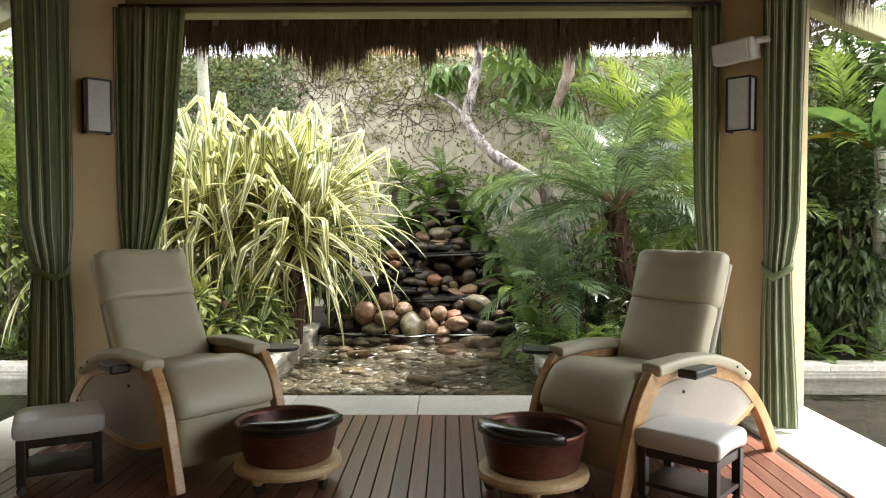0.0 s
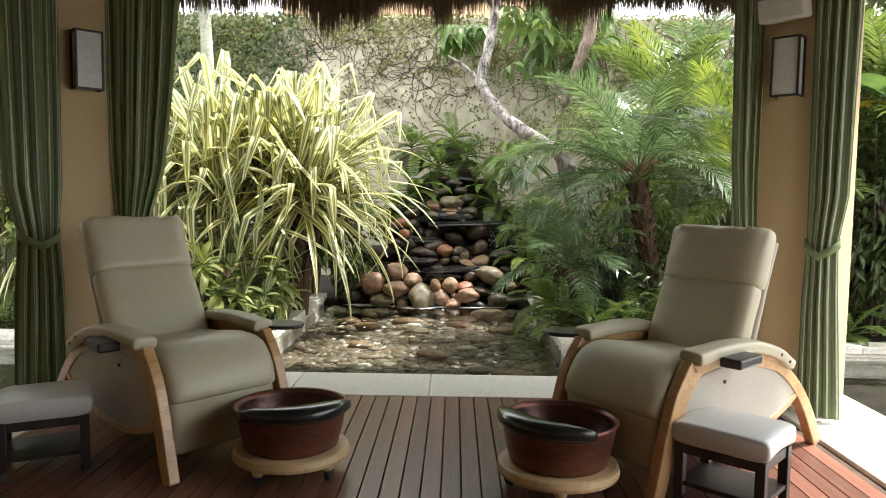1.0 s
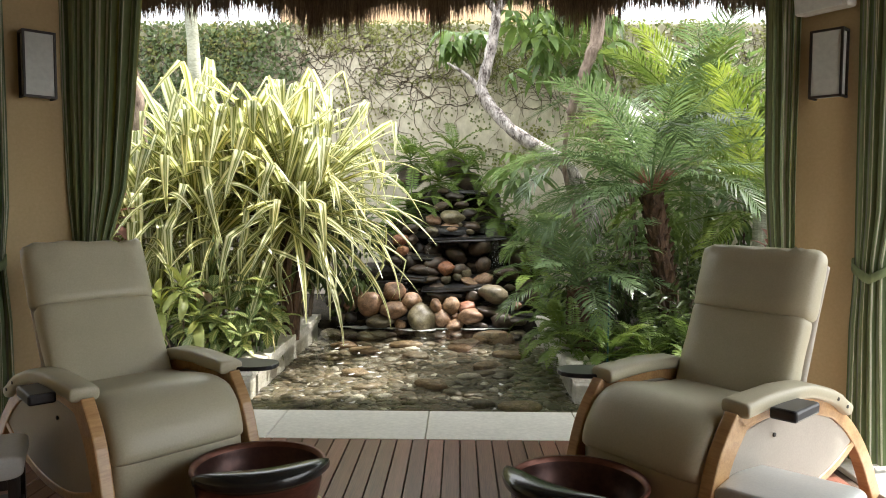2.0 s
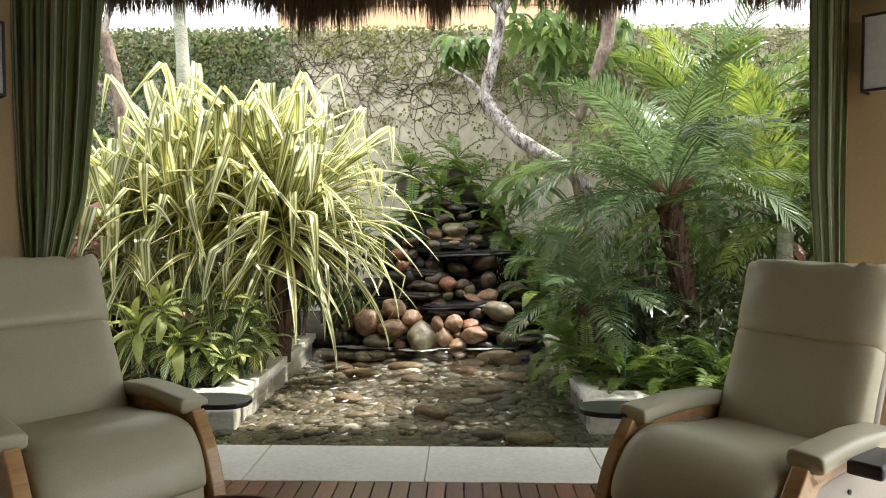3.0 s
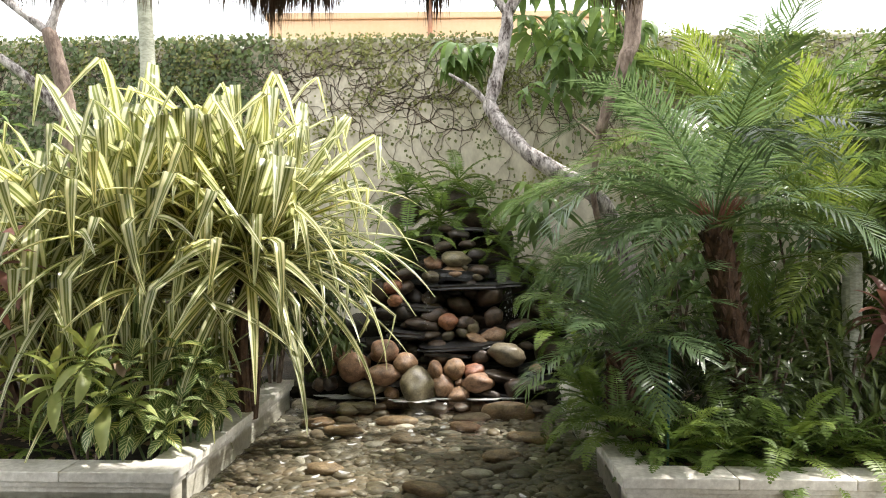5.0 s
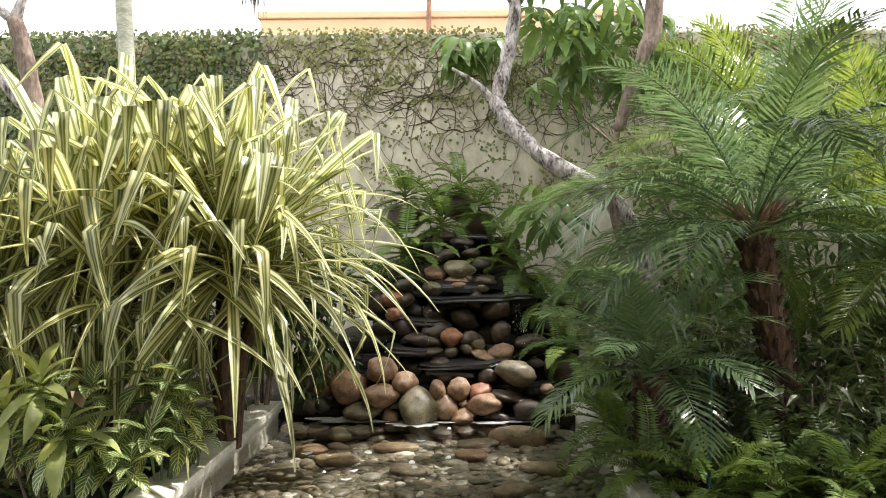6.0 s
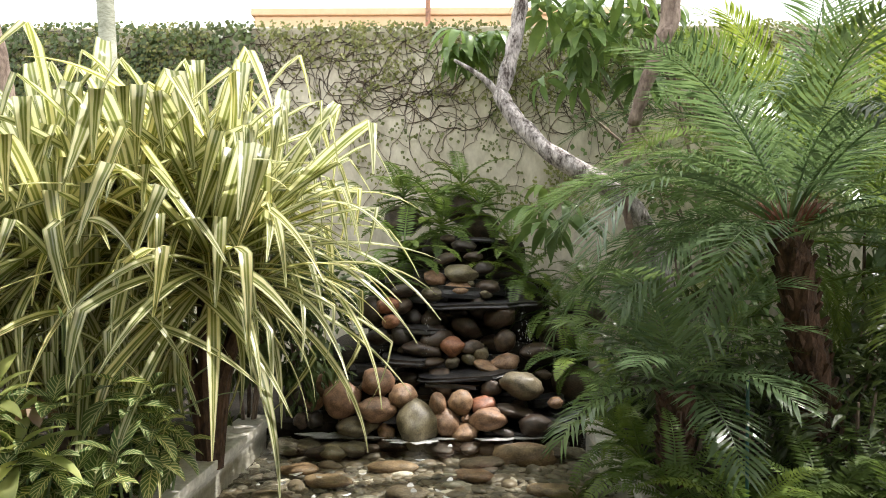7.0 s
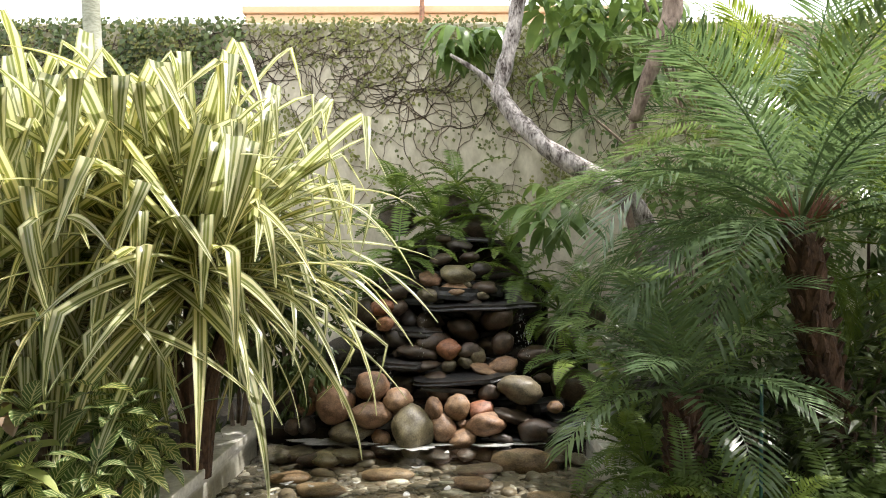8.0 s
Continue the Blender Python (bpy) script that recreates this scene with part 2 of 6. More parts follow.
def curtain_mat():
    """Woven vertical stripes in greens, cream and yellow; u runs round the cloth in metres."""
    m, nt, b = base_mat("green_striped_canvas")
    uv = nt.nodes.new("ShaderNodeUVMap").outputs[0]
    sep = nt.nodes.new("ShaderNodeSeparateXYZ")
    nt.links.new(uv, sep.inputs[0])
    fr = nt.nodes.new("ShaderNodeMath")
    fr.operation = 'FRACT'
    mul = nt.nodes.new("ShaderNodeMath")
    mul.operation = 'MULTIPLY'
    mul.inputs[1].default_value = 1 / 0.30
    nt.links.new(sep.outputs[0], mul.inputs[0])
    nt.links.new(mul.outputs[0], fr.inputs[0])
    g1, g2, g3 = (0.17, 0.23, 0.105), (0.28, 0.35, 0.17), (0.40, 0.47, 0.26)
    cr, ye, gy = (0.66, 0.66, 0.52), (0.42, 0.42, 0.14), (0.34, 0.37, 0.30)
    stops = [(0.0, g1), (0.13, cr), (0.17, g2), (0.30, ye), (0.35, g1), (0.45, gy), (0.50, g3), (0.60, g1), (0.68, cr), (0.74, g2), (0.85, g3), (0.92, cr), (0.96, g1)]
    r = nt.nodes.new("ShaderNodeValToRGB")
    r.color_ramp.interpolation = 'CONSTANT'
    els = r.color_ramp.elements
    while len(els) < len(stops):
        els.new(0.5)
    for e, (p, c) in zip(els, stops):
        e.position, e.color = p, (*c, 1)
    nt.links.new(fr.outputs[0], r.inputs[0])
    n = noise_tex(nt, 90.0, 3, 0.6, (1, 1, 0.2))
    col = mixc(nt, 1.0, r.outputs[0], ramp(nt, n, [(0.3, (0.85, 0.85, 0.85)), (0.7, (1.1, 1.1, 1.1))]), 'MULTIPLY')
    nt.links.new(col, b.inputs["Base Color"])
    b.inputs["Roughness"].default_value = 0.8
    b.inputs["Sheen Weight"].default_value = 0.2
    bump(nt, n, 0.2, 0.001, b)
    tr = nt.nodes.new("ShaderNodeBsdfTranslucent")
    nt.links.new(col, tr.inputs[0])
    mix = nt.nodes.new("ShaderNodeMixShader")
    mix.inputs[0].default_value = 0.35
    nt.links.new(b.outputs[0], mix.inputs[1])
    nt.links.new(tr.outputs[0], mix.inputs[2])
    nt.links.new(mix.outputs[0], nt.nodes["Material Output"].inputs[0])
    return m


CURTAIN = curtain_mat()
STRIPES = [(p, (k, k, k)) for p, k in ((0.0, 0.25), (0.06, 0.2), (0.10, 0.95), (0.27, 1.0), (0.33, 0.08), (0.43, 0.05), (0.47, 0.45), (0.53, 0.45), (0.57, 0.05), (0.67, 0.08), (0.73, 1.0), (0.90, 0.95), (0.94, 0.2), (1.0, 0.25))]
PANDAN = leaf_mat("variegated_strap_leaf", (0.135, 0.185, 0.04), (0.28, 0.32, 0.065), STRIPES, 0.27, 0.5, 0.22, yellow=(0.88, 0.87, 0.58))
PANDAN_GREEN = leaf_mat("green_strap_leaf", (0.06, 0.13, 0.045), (0.14, 0.23, 0.08), STRIPES, 0.35, 0.35, 0.25, yellow=(0.46, 0.54, 0.30))
PALM = leaf_mat("palm_frond_green", (0.125, 0.20, 0.096), (0.235, 0.34, 0.156), rough=0.25, through_light=0.4, vary=0.3)
# palm green yellowed as if sunlit from behind; also serves old hanging fronds
PALM_YELLOW = leaf_mat("sunlit_and_old_palm_frond", (0.12, 0.19, 0.038), (0.235, 0.305, 0.075), rough=0.28, through_light=0.52, vary=0.3)
FERN = leaf_mat("fern_green", (0.105, 0.175, 0.036), (0.21, 0.305, 0.072), rough=0.45, through_light=0.42, vary=0.35)
ZEBRA = leaf_mat("veined_leaf", (0.10, 0.18, 0.06), (0.22, 0.32, 0.10), rough=0.33, through_light=0.45, vary=0.3, stripes=(0.74, 0.75, 0.42))
UMBRELLA = leaf_mat("broad_green_leaf", (0.14, 0.23, 0.075), (0.25, 0.36, 0.125), rough=0.35, through_light=0.4, vary=0.35)
SHRUB = leaf_mat("dark_shrub_leaf", (0.062, 0.095, 0.03), (0.135, 0.18, 0.055), rough=0.38, through_light=0.28, vary=0.4)
LIME = leaf_mat("lime_leaf", (0.34, 0.42, 0.12), (0.56, 0.58, 0.24), rough=0.4, through_light=0.4, vary=0.3)
RED_LEAF = leaf_mat("red_cordyline_leaf", (0.16, 0.055, 0.045), (0.38, 0.20, 0.17), rough=0.4, through_light=0.3, vary=0.3)
DRY_LEAF = leaf_mat("dry_brown_leaf", (0.26, 0.17, 0.10), (0.42, 0.32, 0.22), rough=0.7, through_light=0.2, vary=0.2)
IVY = leaf_mat("wall_creeper_leaf", (0.11, 0.13, 0.04), (0.24, 0.26, 0.09), rough=0.5, through_light=0.3, vary=0.3)
BANANA = leaf_mat("banana_leaf", (0.06, 0.13, 0.04), (0.14, 0.22, 0.06), rough=0.35, through_light=0.4, vary=0.2)
BANANA_OLD = leaf_mat("yellowing_banana_leaf", (0.30, 0.22, 0.03), (0.50, 0.36, 0.05), rough=0.5, through_light=0.35, vary=0.2)

# ---- building helpers ----


def part(name, bm, material, parent=None, label="", smooth=False):
    me = bpy.data.meshes.new(name)
    bm.to_mesh(me)
    bm.free()
    me.materials.append(material)
    if smooth:
        for p in me.polygons:
            p.use_smooth = True
    ob = new(name, me)
    ob.parent = parent
    return tagged(ob, label)


def thing(name, m, label, category, group=""):
    ob = new(name)
    ob.empty_display_size = 0.1
    ob.matrix_world = m
    return tagged(ob, label, category, group)


def mesh_from(name, verts, faces, material, uvs=None, smooth=True):
    me = bpy.data.meshes.new(name)
    me.from_pydata(verts, [], faces)
    me.materials.append(material)
    if uvs is not None:
        layer = me.uv_layers.new(name="UVMap")
        idx = np.empty(len(me.loops), dtype=np.int32)
        me.loops.foreach_get("vertex_index", idx)
        layer.data.foreach_set("uv", np.asarray(uvs, dtype=np.float32)[idx].ravel())
    if smooth:
        me.polygons.foreach_set("use_smooth", [True] * len(me.polygons))
    me.update()
    return me


def placed(name, me, m, parent=None, label=""):
    ob = new(name, me)
    ob.parent = parent
    ob.matrix_local = m
    return tagged(ob, label)


def box(bm, x0, x1, y0, y1, z0, z1, bevel=0.0, seg=2, m=None):
    r = bmesh.ops.create_cube(bm, size=1.0)
    vs = r["verts"]
    for v in vs:
        v.co = Vector((x0 + (v.co.x + 0.5) * (x1 - x0), y0 + (v.co.y + 0.5) * (y1 - y0), z0 + (v.co.z + 0.5) * (z1 - z0)))
    if bevel:
        es = list({e for v in vs for e in v.link_edges})
        r = bmesh.ops.bevel(bm, geom=es, offset=bevel, segments=seg, profile=0.5, affect='EDGES')
        vs = list({v for f in r["faces"] for v in f.verts} | {v for v in vs if v.is_valid})
    if m is not None:
        bmesh.ops.transform(bm, matrix=m, verts=vs)
    return bm


def B(*a, **k):
    return box(bmesh.new(), *a, **k)


def lathe(profile, seg=40, sx=1.0, sy=1.0, open_end=False):
    """A turned form from (radius, height) pairs."""
    bm = bmesh.new()
    rings = []
    for r, z in profile:
        rings.append([bm.verts.new((r * sx * math.cos(2 * math.pi * i / seg), r * sy * math.sin(2 * math.pi * i / seg), z)) for i in range(seg)])
    for a, b in zip(rings, rings[1:]):
        for i in range(seg):
            bm.faces.new((a[i], a[(i + 1) % seg], b[(i + 1) % seg], b[i]))
    for ring, flip in ((rings[0], True), (rings[-1], False)):
        if profile[0 if flip else -1][0] > 1e-4 and not open_end:
            bm.faces.new(list(reversed(ring)) if flip else ring)
    bmesh.ops.recalc_face_normals(bm, faces=bm.faces[:])
    return bm


def tube(points, radii, seg=10, wobble=0.0, seed=0):
    bm = bmesh.new()
    pts = [Vector(p) for p in points]
    rings = []
    for i, p in enumerate(pts):
        d = (pts[min(i + 1, len(pts) - 1)] - pts[max(i - 1, 0)]).normalized()
        a = d.cross(Vector((0.13, 0.97, 0.21))).normalized()
        b = d.cross(a)
        ring = []
        for k in range(seg):
            t = 2 * math.pi * k / seg
            r = radii[i] * (1 + wobble * noise.noise(Vector((p.x * 9 + math.cos(t), p.y * 9 + math.sin(t), p.z * 9 + seed))))
            ring.append(bm.verts.new(p + r * (math.cos(t) * a + math.sin(t) * b)))
        rings.append(ring)
    for a, b in zip(rings, rings[1:]):
        for k in range(seg):
            bm.faces.new((a[k], a[(k + 1) % seg], b[(k + 1) % seg], b[k]))
    bm.faces.new(list(reversed(rings[0])))
    bm.faces.new(rings[-1])
    bmesh.ops.recalc_face_normals(bm, faces=bm.faces[:])
    return bm


def smooth_line(points, n):
    """n points on a smooth curve through the given ones."""
    P = [Vector(p) for p in points]
    out = []
    for i in range(n):
        u = i / (n - 1) * (len(P) - 1)
        k = min(int(u), len(P) - 2)
        t = u - k
        p0, p1, p2, p3 = P[max(k - 1, 0)], P[k], P[k + 1], P[min(k + 2, len(P) - 1)]
        out.append(0.5 * ((2 * p1) + (p2 - p0) * t + (2 * p0 - 5 * p1 + 4 * p2 - p3) * t * t + (3 * p1 - p0 - 3 * p2 + p3) * t ** 3))
    return out


def plate(outline, thick, axis="x", bevel=0.0, seg=2):
    """A flat plate: an outline in two axes, given a thickness along the third, centred on it."""
    bm = bmesh.new()
    vs = []
    for a, b in outline:
        vs.append(bm.verts.new((-thick / 2, a, b) if axis == "x" else ((a, b, -thick / 2) if axis == "z" else (a, -thick / 2, b))))
    f = bm.faces.new(vs)
    r = bmesh.ops.extrude_face_region(bm, geom=[f])
    d = {"x": (thick, 0, 0), "z": (0, 0, thick), "y": (0, thick, 0)}[axis]
    bmesh.ops.translate(bm, vec=d, verts=[v for v in r["geom"] if isinstance(v, bmesh.types.BMVert)])
    bmesh.ops.recalc_face_normals(bm, faces=bm.faces[:])
    if bevel:
        es = [e for e in bm.edges if len(e.link_faces) == 2 and e.calc_face_angle(0) > 0.9]
        bmesh.ops.bevel(bm, geom=es, offset=bevel, segments=seg, profile=0.5, affect='EDGES')
    return bm


def band(line, width, thick, axis="x", bevel=0.006):
    """A curved strip of even or changing width along a line in the y-z plane."""
    pts = [Vector((0, p[0], p[1])) for p in line]
    left, right = [], []
    for i, p in enumerate(pts):
        d = (pts[min(i + 1, len(pts) - 1)] - pts[max(i - 1, 0)]).normalized()
        nrm = Vector((0, -d.z, d.y))
        w = width[i] if isinstance(width, (list, tuple)) else width
        left.append((p.y + nrm.y * w / 2, p.z + nrm.z * w / 2))
        right.append((p.y - nrm.y * w / 2, p.z - nrm.z * w / 2))
    bm = bmesh.new()
    n = len(pts)
    vs = [[bm.verts.new((sx_ * thick / 2, *q)) for q in side] for sx_ in (-1, 1) for side in (left, right)]
    l0, r0, l1, r1 = vs
    for i in range(n - 1):
        bm.faces.new((l0[i], l0[i + 1], r0[i + 1], r0[i]))
        bm.faces.new((l1[i], r1[i], r1[i + 1], l1[i + 1]))
        bm.faces.new((l0[i], l1[i], l1[i + 1], l0[i + 1]))
        bm.faces.new((r0[i], r0[i + 1], r1[i + 1], r1[i]))
    bm.faces.new((l0[0], r0[0], r1[0], l1[0]))
    bm.faces.new((l0[-1], l1[-1], r1[-1], r0[-1]))
    bmesh.ops.recalc_face_normals(bm, faces=bm.faces[:])
    if bevel:
        es = [e for e in bm.edges if len(e.link_faces) == 2 and e.calc_face_angle(0) > 1.0]
        bmesh.ops.bevel(bm, geom=es, offset=bevel, segments=2, profile=0.5, affect='EDGES')
    return bm


def structure(ob, label, category):
    return tagged(ob, label, category, kind="structure")


# ---- the plan ----
CX = -0.16                        # the pavilion's axis
DECK_L, DECK_R, DECK_F = -2.28, 1.975, 4.94
PAVE_L, PAVE_R, PAVE_F = -2.90, 2.58, 5.50
BACK_Y = -1.6
POOL_L, POOL_R, POOL_B = -1.60, 0.915, 9.35
KERB_Y = 6.52
WALL_Y, WALL_TOP = 11.8, 4.02
WATER_Z, BED_Z = -0.10, -0.25

# ground: one sheet of soil out to the horizon, with the pool basins sunk into it
bm = bmesh.new()
FAR = 900.0


def quad(bm, pts):
    return bm.faces.new([bm.verts.new(p) for p in pts])


xs = [-FAR, -6.0, POOL_L - 0.1, POOL_R + 0.1, 5.6, FAR]
ys = [-FAR, -3.0, KERB_Y + 0.1, POOL_B, FAR]
GZ = -0.04
grid = [[bm.verts.new((x, y, GZ)) for x in xs] for y in ys]
for j in range(len(ys) - 1):
    for i in range(len(xs) - 1):
        if (j == 1 and 1 <= i <= 3) or (j == 2 and i == 2):
            continue
        bm.faces.new((grid[j][i], grid[j][i + 1], grid[j + 1][i + 1], grid[j + 1][i]))
low = {}


def down(v):
    if v not in low:
        low[v] = bm.verts.new((v.co.x, v.co.y, BED_Z))
    return low[v]


for j, i in ((1, 1), (1, 2), (1, 3), (2, 2)):
    bm.faces.new((down(grid[j][i]), down(grid[j][i + 1]), down(grid[j + 1][i + 1]), down(grid[j + 1][i])))
for e in [e for e in bm.edges if len(e.link_faces) == 1 and all(v in low for v in e.verts)]:
    a, b = e.verts
    bm.faces.new((a, b, low[b], low[a]))
ground = structure(part("ground", bm, SOIL), "dark damp planting soil with sunken pool basins", "ground")

# water of the moat and of the channel, one surface
bm = bmesh.new()
quad(bm, [(-6.0, -3.0, WATER_Z), (5.6, -3.0, WATER_Z), (5.6, KERB_Y + 0.05, WATER_Z), (POOL_R + 0.05, KERB_Y + 0.05, WATER_Z),
          (POOL_R + 0.05, POOL_B, WATER_Z), (POOL_L - 0.05, POOL_B, WATER_Z), (POOL_L - 0.05, KERB_Y + 0.05, WATER_Z), (-6.0, KERB_Y + 0.05, WATER_Z)])
water = structure(part("water", bm, WATER), "clear shallow pool water over pebbles", "water")
water.visible_shadow = False

# pavement: cream stone band round the deck, on a plinth that stands in the water
pavement = structure(part("pavement", B(PAVE_L + 0.03, PAVE_R - 0.03, BACK_Y, PAVE_F - 0.03, BED_Z - 0.02, -0.045), KERBSTONE), "cream stone paving round the wooden deck", "paving")

# garden wall at the back
wall_north = structure(part("wall_north", B(-14, 12, WALL_Y, WALL_Y + 0.3, -0.1, WALL_TOP, 0.02), GARDEN_WALL), "stained cream plaster garden wall overgrown with creeper", "wall")
# unseen walls behind the camera and each side, added to dim the deck
shade_wall_south = structure(part("shade_wall_south", B(PAVE_L - 0.2, PAVE_R + 0.2, BACK_Y - 0.25, BACK_Y, -0.3, 3.6, 0.02), OCHRE), "plain unseen ochre plaster wall behind the deck, added to block light", "wall")
shade_wall_west = structure(part("shade_wall_west", B(PAVE_L - 0.2, PAVE_L, BACK_Y, 4.5, -0.3, 3.3, 0.02), OCHRE), "plain unseen ochre plaster side wall, added to block light", "wall")
shade_wall_east = structure(part("shade_wall_east", B(PAVE_R, PAVE_R + 0.2, BACK_Y, 1.0, -0.3, 3.3, 0.02), OCHRE), "plain unseen ochre plaster side wall, added to block light", "wall")

# deck substructure
deck_base = structure(part("floor", B(DECK_L, DECK_R, BACK_Y, DECK_F, -0.04, -0.028), RAFTER), "dark timber base under the deck boards", "floor")


# ---- piers and roof ----
def pier(side):
    """A plaster pier set at 45 degrees; its face looks to the deck's middle."""
    m = pose(CX + (2.15 if side > 0 else -2.11), 4.83, 0, 0, 0, -45 if side > 0 else 45)
    ob = part("pier", B(-0.22 if side > 0 else -0.31, 0.31 if side > 0 else 0.22, 0.0, 0.24, 0.0, 2.95, 0.012), OCHRE)
    ob.matrix_world = m
    structure(ob, "ochre plaster pier of the open pavilion", "pier")
    part("plinth", B(-0.23 if side > 0 else -0.32, 0.32 if side > 0 else 0.23, -0.01, 0.25, 0.0, 0.09, 0.006), PAVING, ob)
    return ob


pier(1)
pier(-1)
beam_z = 2.725
header = structure(part("header_beam", B(CX - 2.3, CX + 2.3, 5.02, 5.18, beam_z, beam_z + 0.16, 0.01), BEAM), "olive painted header beam between the piers", "beam")
for sgn in (1, -1):
    x = CX + sgn * 2.35
    structure(part("side_beam", B(x - 0.08, x + 0.08, -1.0, 5.0, beam_z + 0.10, beam_z + 0.28, 0.01), BEAM), "olive painted side beam under the thatched roof", "beam")

for sgn in (1, -1):
    ob = part("outrigger", B(0.0, 1.15, -0.05, 0.05, 0.0, 0.2, 0.01), BEAM)
    ob.matrix_world = pose(CX + sgn * 2.42, 4.98, beam_z + 0.06, 0, 7, 28 if sgn > 0 else 152)
    structure(ob, "olive painted bracket beam under the eave", "beam")

# hipped thatch roof as a shell of four slopes
EAVE_X, EAVE_Y, EAVE_B, EAVE_Z, RIDGE_Z = 3.0, 6.97, -3.6, 3.22, 5.6
bm = bmesh.new()
for lift in (0.0, 0.22):
    a = [(CX - EAVE_X, EAVE_B, EAVE_Z + lift), (CX + EAVE_X, EAVE_B, EAVE_Z + lift), (CX + EAVE_X, EAVE_Y, EAVE_Z + lift), (CX - EAVE_X, EAVE_Y, EAVE_Z + lift)]
    r0, r1 = (CX, 0.4, RIDGE_Z + lift), (CX, 2.8, RIDGE_Z + lift)
    for pts in ((a[0], a[1], r0), (a[1], a[2], r1, r0), (a[2], a[3], r1), (a[3], a[0], r0, r1)):
        quad(bm, pts)
roof = structure(part("ceiling", bm, THATCH), "brown palm thatch roof seen from below", "roof")
for i in range(9):
    x = CX - 2.6 + i * 0.65
    top = Vector((CX + (x - CX) * 0.12, 2.8, RIDGE_Z - 0.1))
    structure(part("rafter", tube([(x, EAVE_Y - 0.15, EAVE_Z - 0.06), top], [0.035, 0.04], 8), RAFTER), "dark round roof pole", "rafter")


def fringe(name, a, b, n, seed, long_at=(), lo=0.22, hi=0.5):
    """Hanging ends of thatch along an eave from a to b: many thin blades in ragged tufts."""
    rng = random.Random(seed)
    a, b = Vector(a), Vector(b)
    along = (b - a).normalized()
    out = Vector((along.y, -along.x, 0))
    v, f = [], []
    for i in range(n):
        u = rng.random()
        p = a.lerp(b, u)
        s = (p - a).length
        ragged = 0.5 + 0.5 * noise.noise(Vector((s * 1.1, seed, 0.3))) + 0.35 * noise.noise(Vector((s * 4.5, seed, 7.1)))
        L = lo + (hi - lo) * max(0.0, min(1.3, ragged)) * rng.uniform(0.55, 1.18)
        for c, w, extra in long_at:
            if abs(s - c) < w:
                L += extra * (1 - (abs(s - c) / w) ** 2) * rng.uniform(0.5, 1.0)
        p = p + out * rng.uniform(-0.14, 0.10) + Vector((0, 0, rng.uniform(0.0, 0.2)))
        sway = along * rng.gauss(0, 0.035) + out * rng.gauss(0, 0.05)
        w = rng.uniform(0.003, 0.008)
        k = len(v)
        q = p + Vector((0, 0, -L * 0.55)) + sway * 0.5
        t = p + Vector((0, 0, -L - 0.1)) + sway
        t2 = along if rng.random() < 0.7 else (along + out).normalized()
        v += [p - t2 * w, p + t2 * w, q + t2 * w, q - t2 * w, t]
        f += [(k, k + 1, k + 2, k + 3), (k + 3, k + 2, k + 4)]
    ob = new(name, mesh_from(name, [tuple(x) for x in v], f, THATCH, smooth=False))
    return tagged(ob, "ragged hanging fringe of brown palm thatch", "thatch", kind="stuff")


fringe("thatch_fringe", (CX - EAVE_X, EAVE_Y, EAVE_Z + 0.05), (CX + EAVE_X, EAVE_Y, EAVE_Z + 0.05), 11000, 3,
       [(2.15, 0.45, 0.16), (1.95, 0.12, 0.1), (3.01, 0.09, 0.30), (4.14, 0.22, 0.16), (4.5, 0.08, 0.1)], 0.16, 0.47)
fringe("thatch_fringe", (CX + EAVE_X, EAVE_Y, EAVE_Z + 0.05), (CX + EAVE_X, EAVE_B, EAVE_Z + 0.05), 8000, 8, (), 0.35, 0.75)
fringe("thatch_fringe", (CX - EAVE_X, EAVE_B, EAVE_Z + 0.05), (CX - EAVE_X, EAVE_Y, EAVE_Z + 0.05), 8000, 9, (), 0.35, 0.75)

# building beyond the garden wall
far_house = thing("building", pose(0, 0, 0), "low peach rendered building beyond the garden wall", "building")
part("wall", B(-3.7, 3.2, 16.0, 22.0, -0.04, 5.58, 0.02), PEACH, far_house)
part("parapet", B(-3.75, 3.25, 15.95, 22.05, 5.58, 5.71, 0.02), PEACH, far_house)
pipe = part("vent_pipe", tube([(-0.62, 15.8, 4.0), (-0.62, 15.8, 6.2)], [0.045, 0.045], 10), RIVER_RED, far_house, "rust red vent pipe")

# ---- plants ----


def strap(name, L, w, arch, kink, mat, seed=0, nseg=9, fold=0.25, drop=(1.3, 1.9)):
    """A strap leaf from the origin along +y, rising and arching over; kink: the share along it where it folds down sharply (0: none)."""
    v, f, uv = [], [], []
    y = z = 0.0
    ang = 0.0
    rng = random.Random(seed)
    tw = rng.uniform(-0.35, 0.35)
    for i in range(nseg + 1):
        t = i / nseg
        wd = w * min(1.0, 0.55 + 2.2 * t) * (1 - max(0, t - 0.55) / 0.45 * 0.9 if not kink else 1 - max(0, t - 0.7) / 0.3 * 0.85)
        ca, sa = math.cos(tw * t), math.sin(tw * t)
        for s in (-1, 0, 1):
            dx = s * wd / 2
            lift = abs(s) * wd * fold
            v.append((dx * ca, y - lift * math.sin(ang) , z + dx * sa + lift * math.cos(ang)))
            uv.append((0.5 + s * 0.5, t))
        if i < nseg:
            st = L / nseg
            y += st * math.cos(ang)
            z += st * math.sin(ang)
            ang -= arch / nseg * (0.5 + t)
            if kink and t < kink <= t + 1 / nseg:
                ang -= rng.uniform(*drop)
    for i in range(nseg):
        k = i * 3
        f += [(k, k + 1, k + 4, k + 3), (k + 1, k + 2, k + 5, k + 4)]
    return mesh_from(name, v, f, mat, uv)


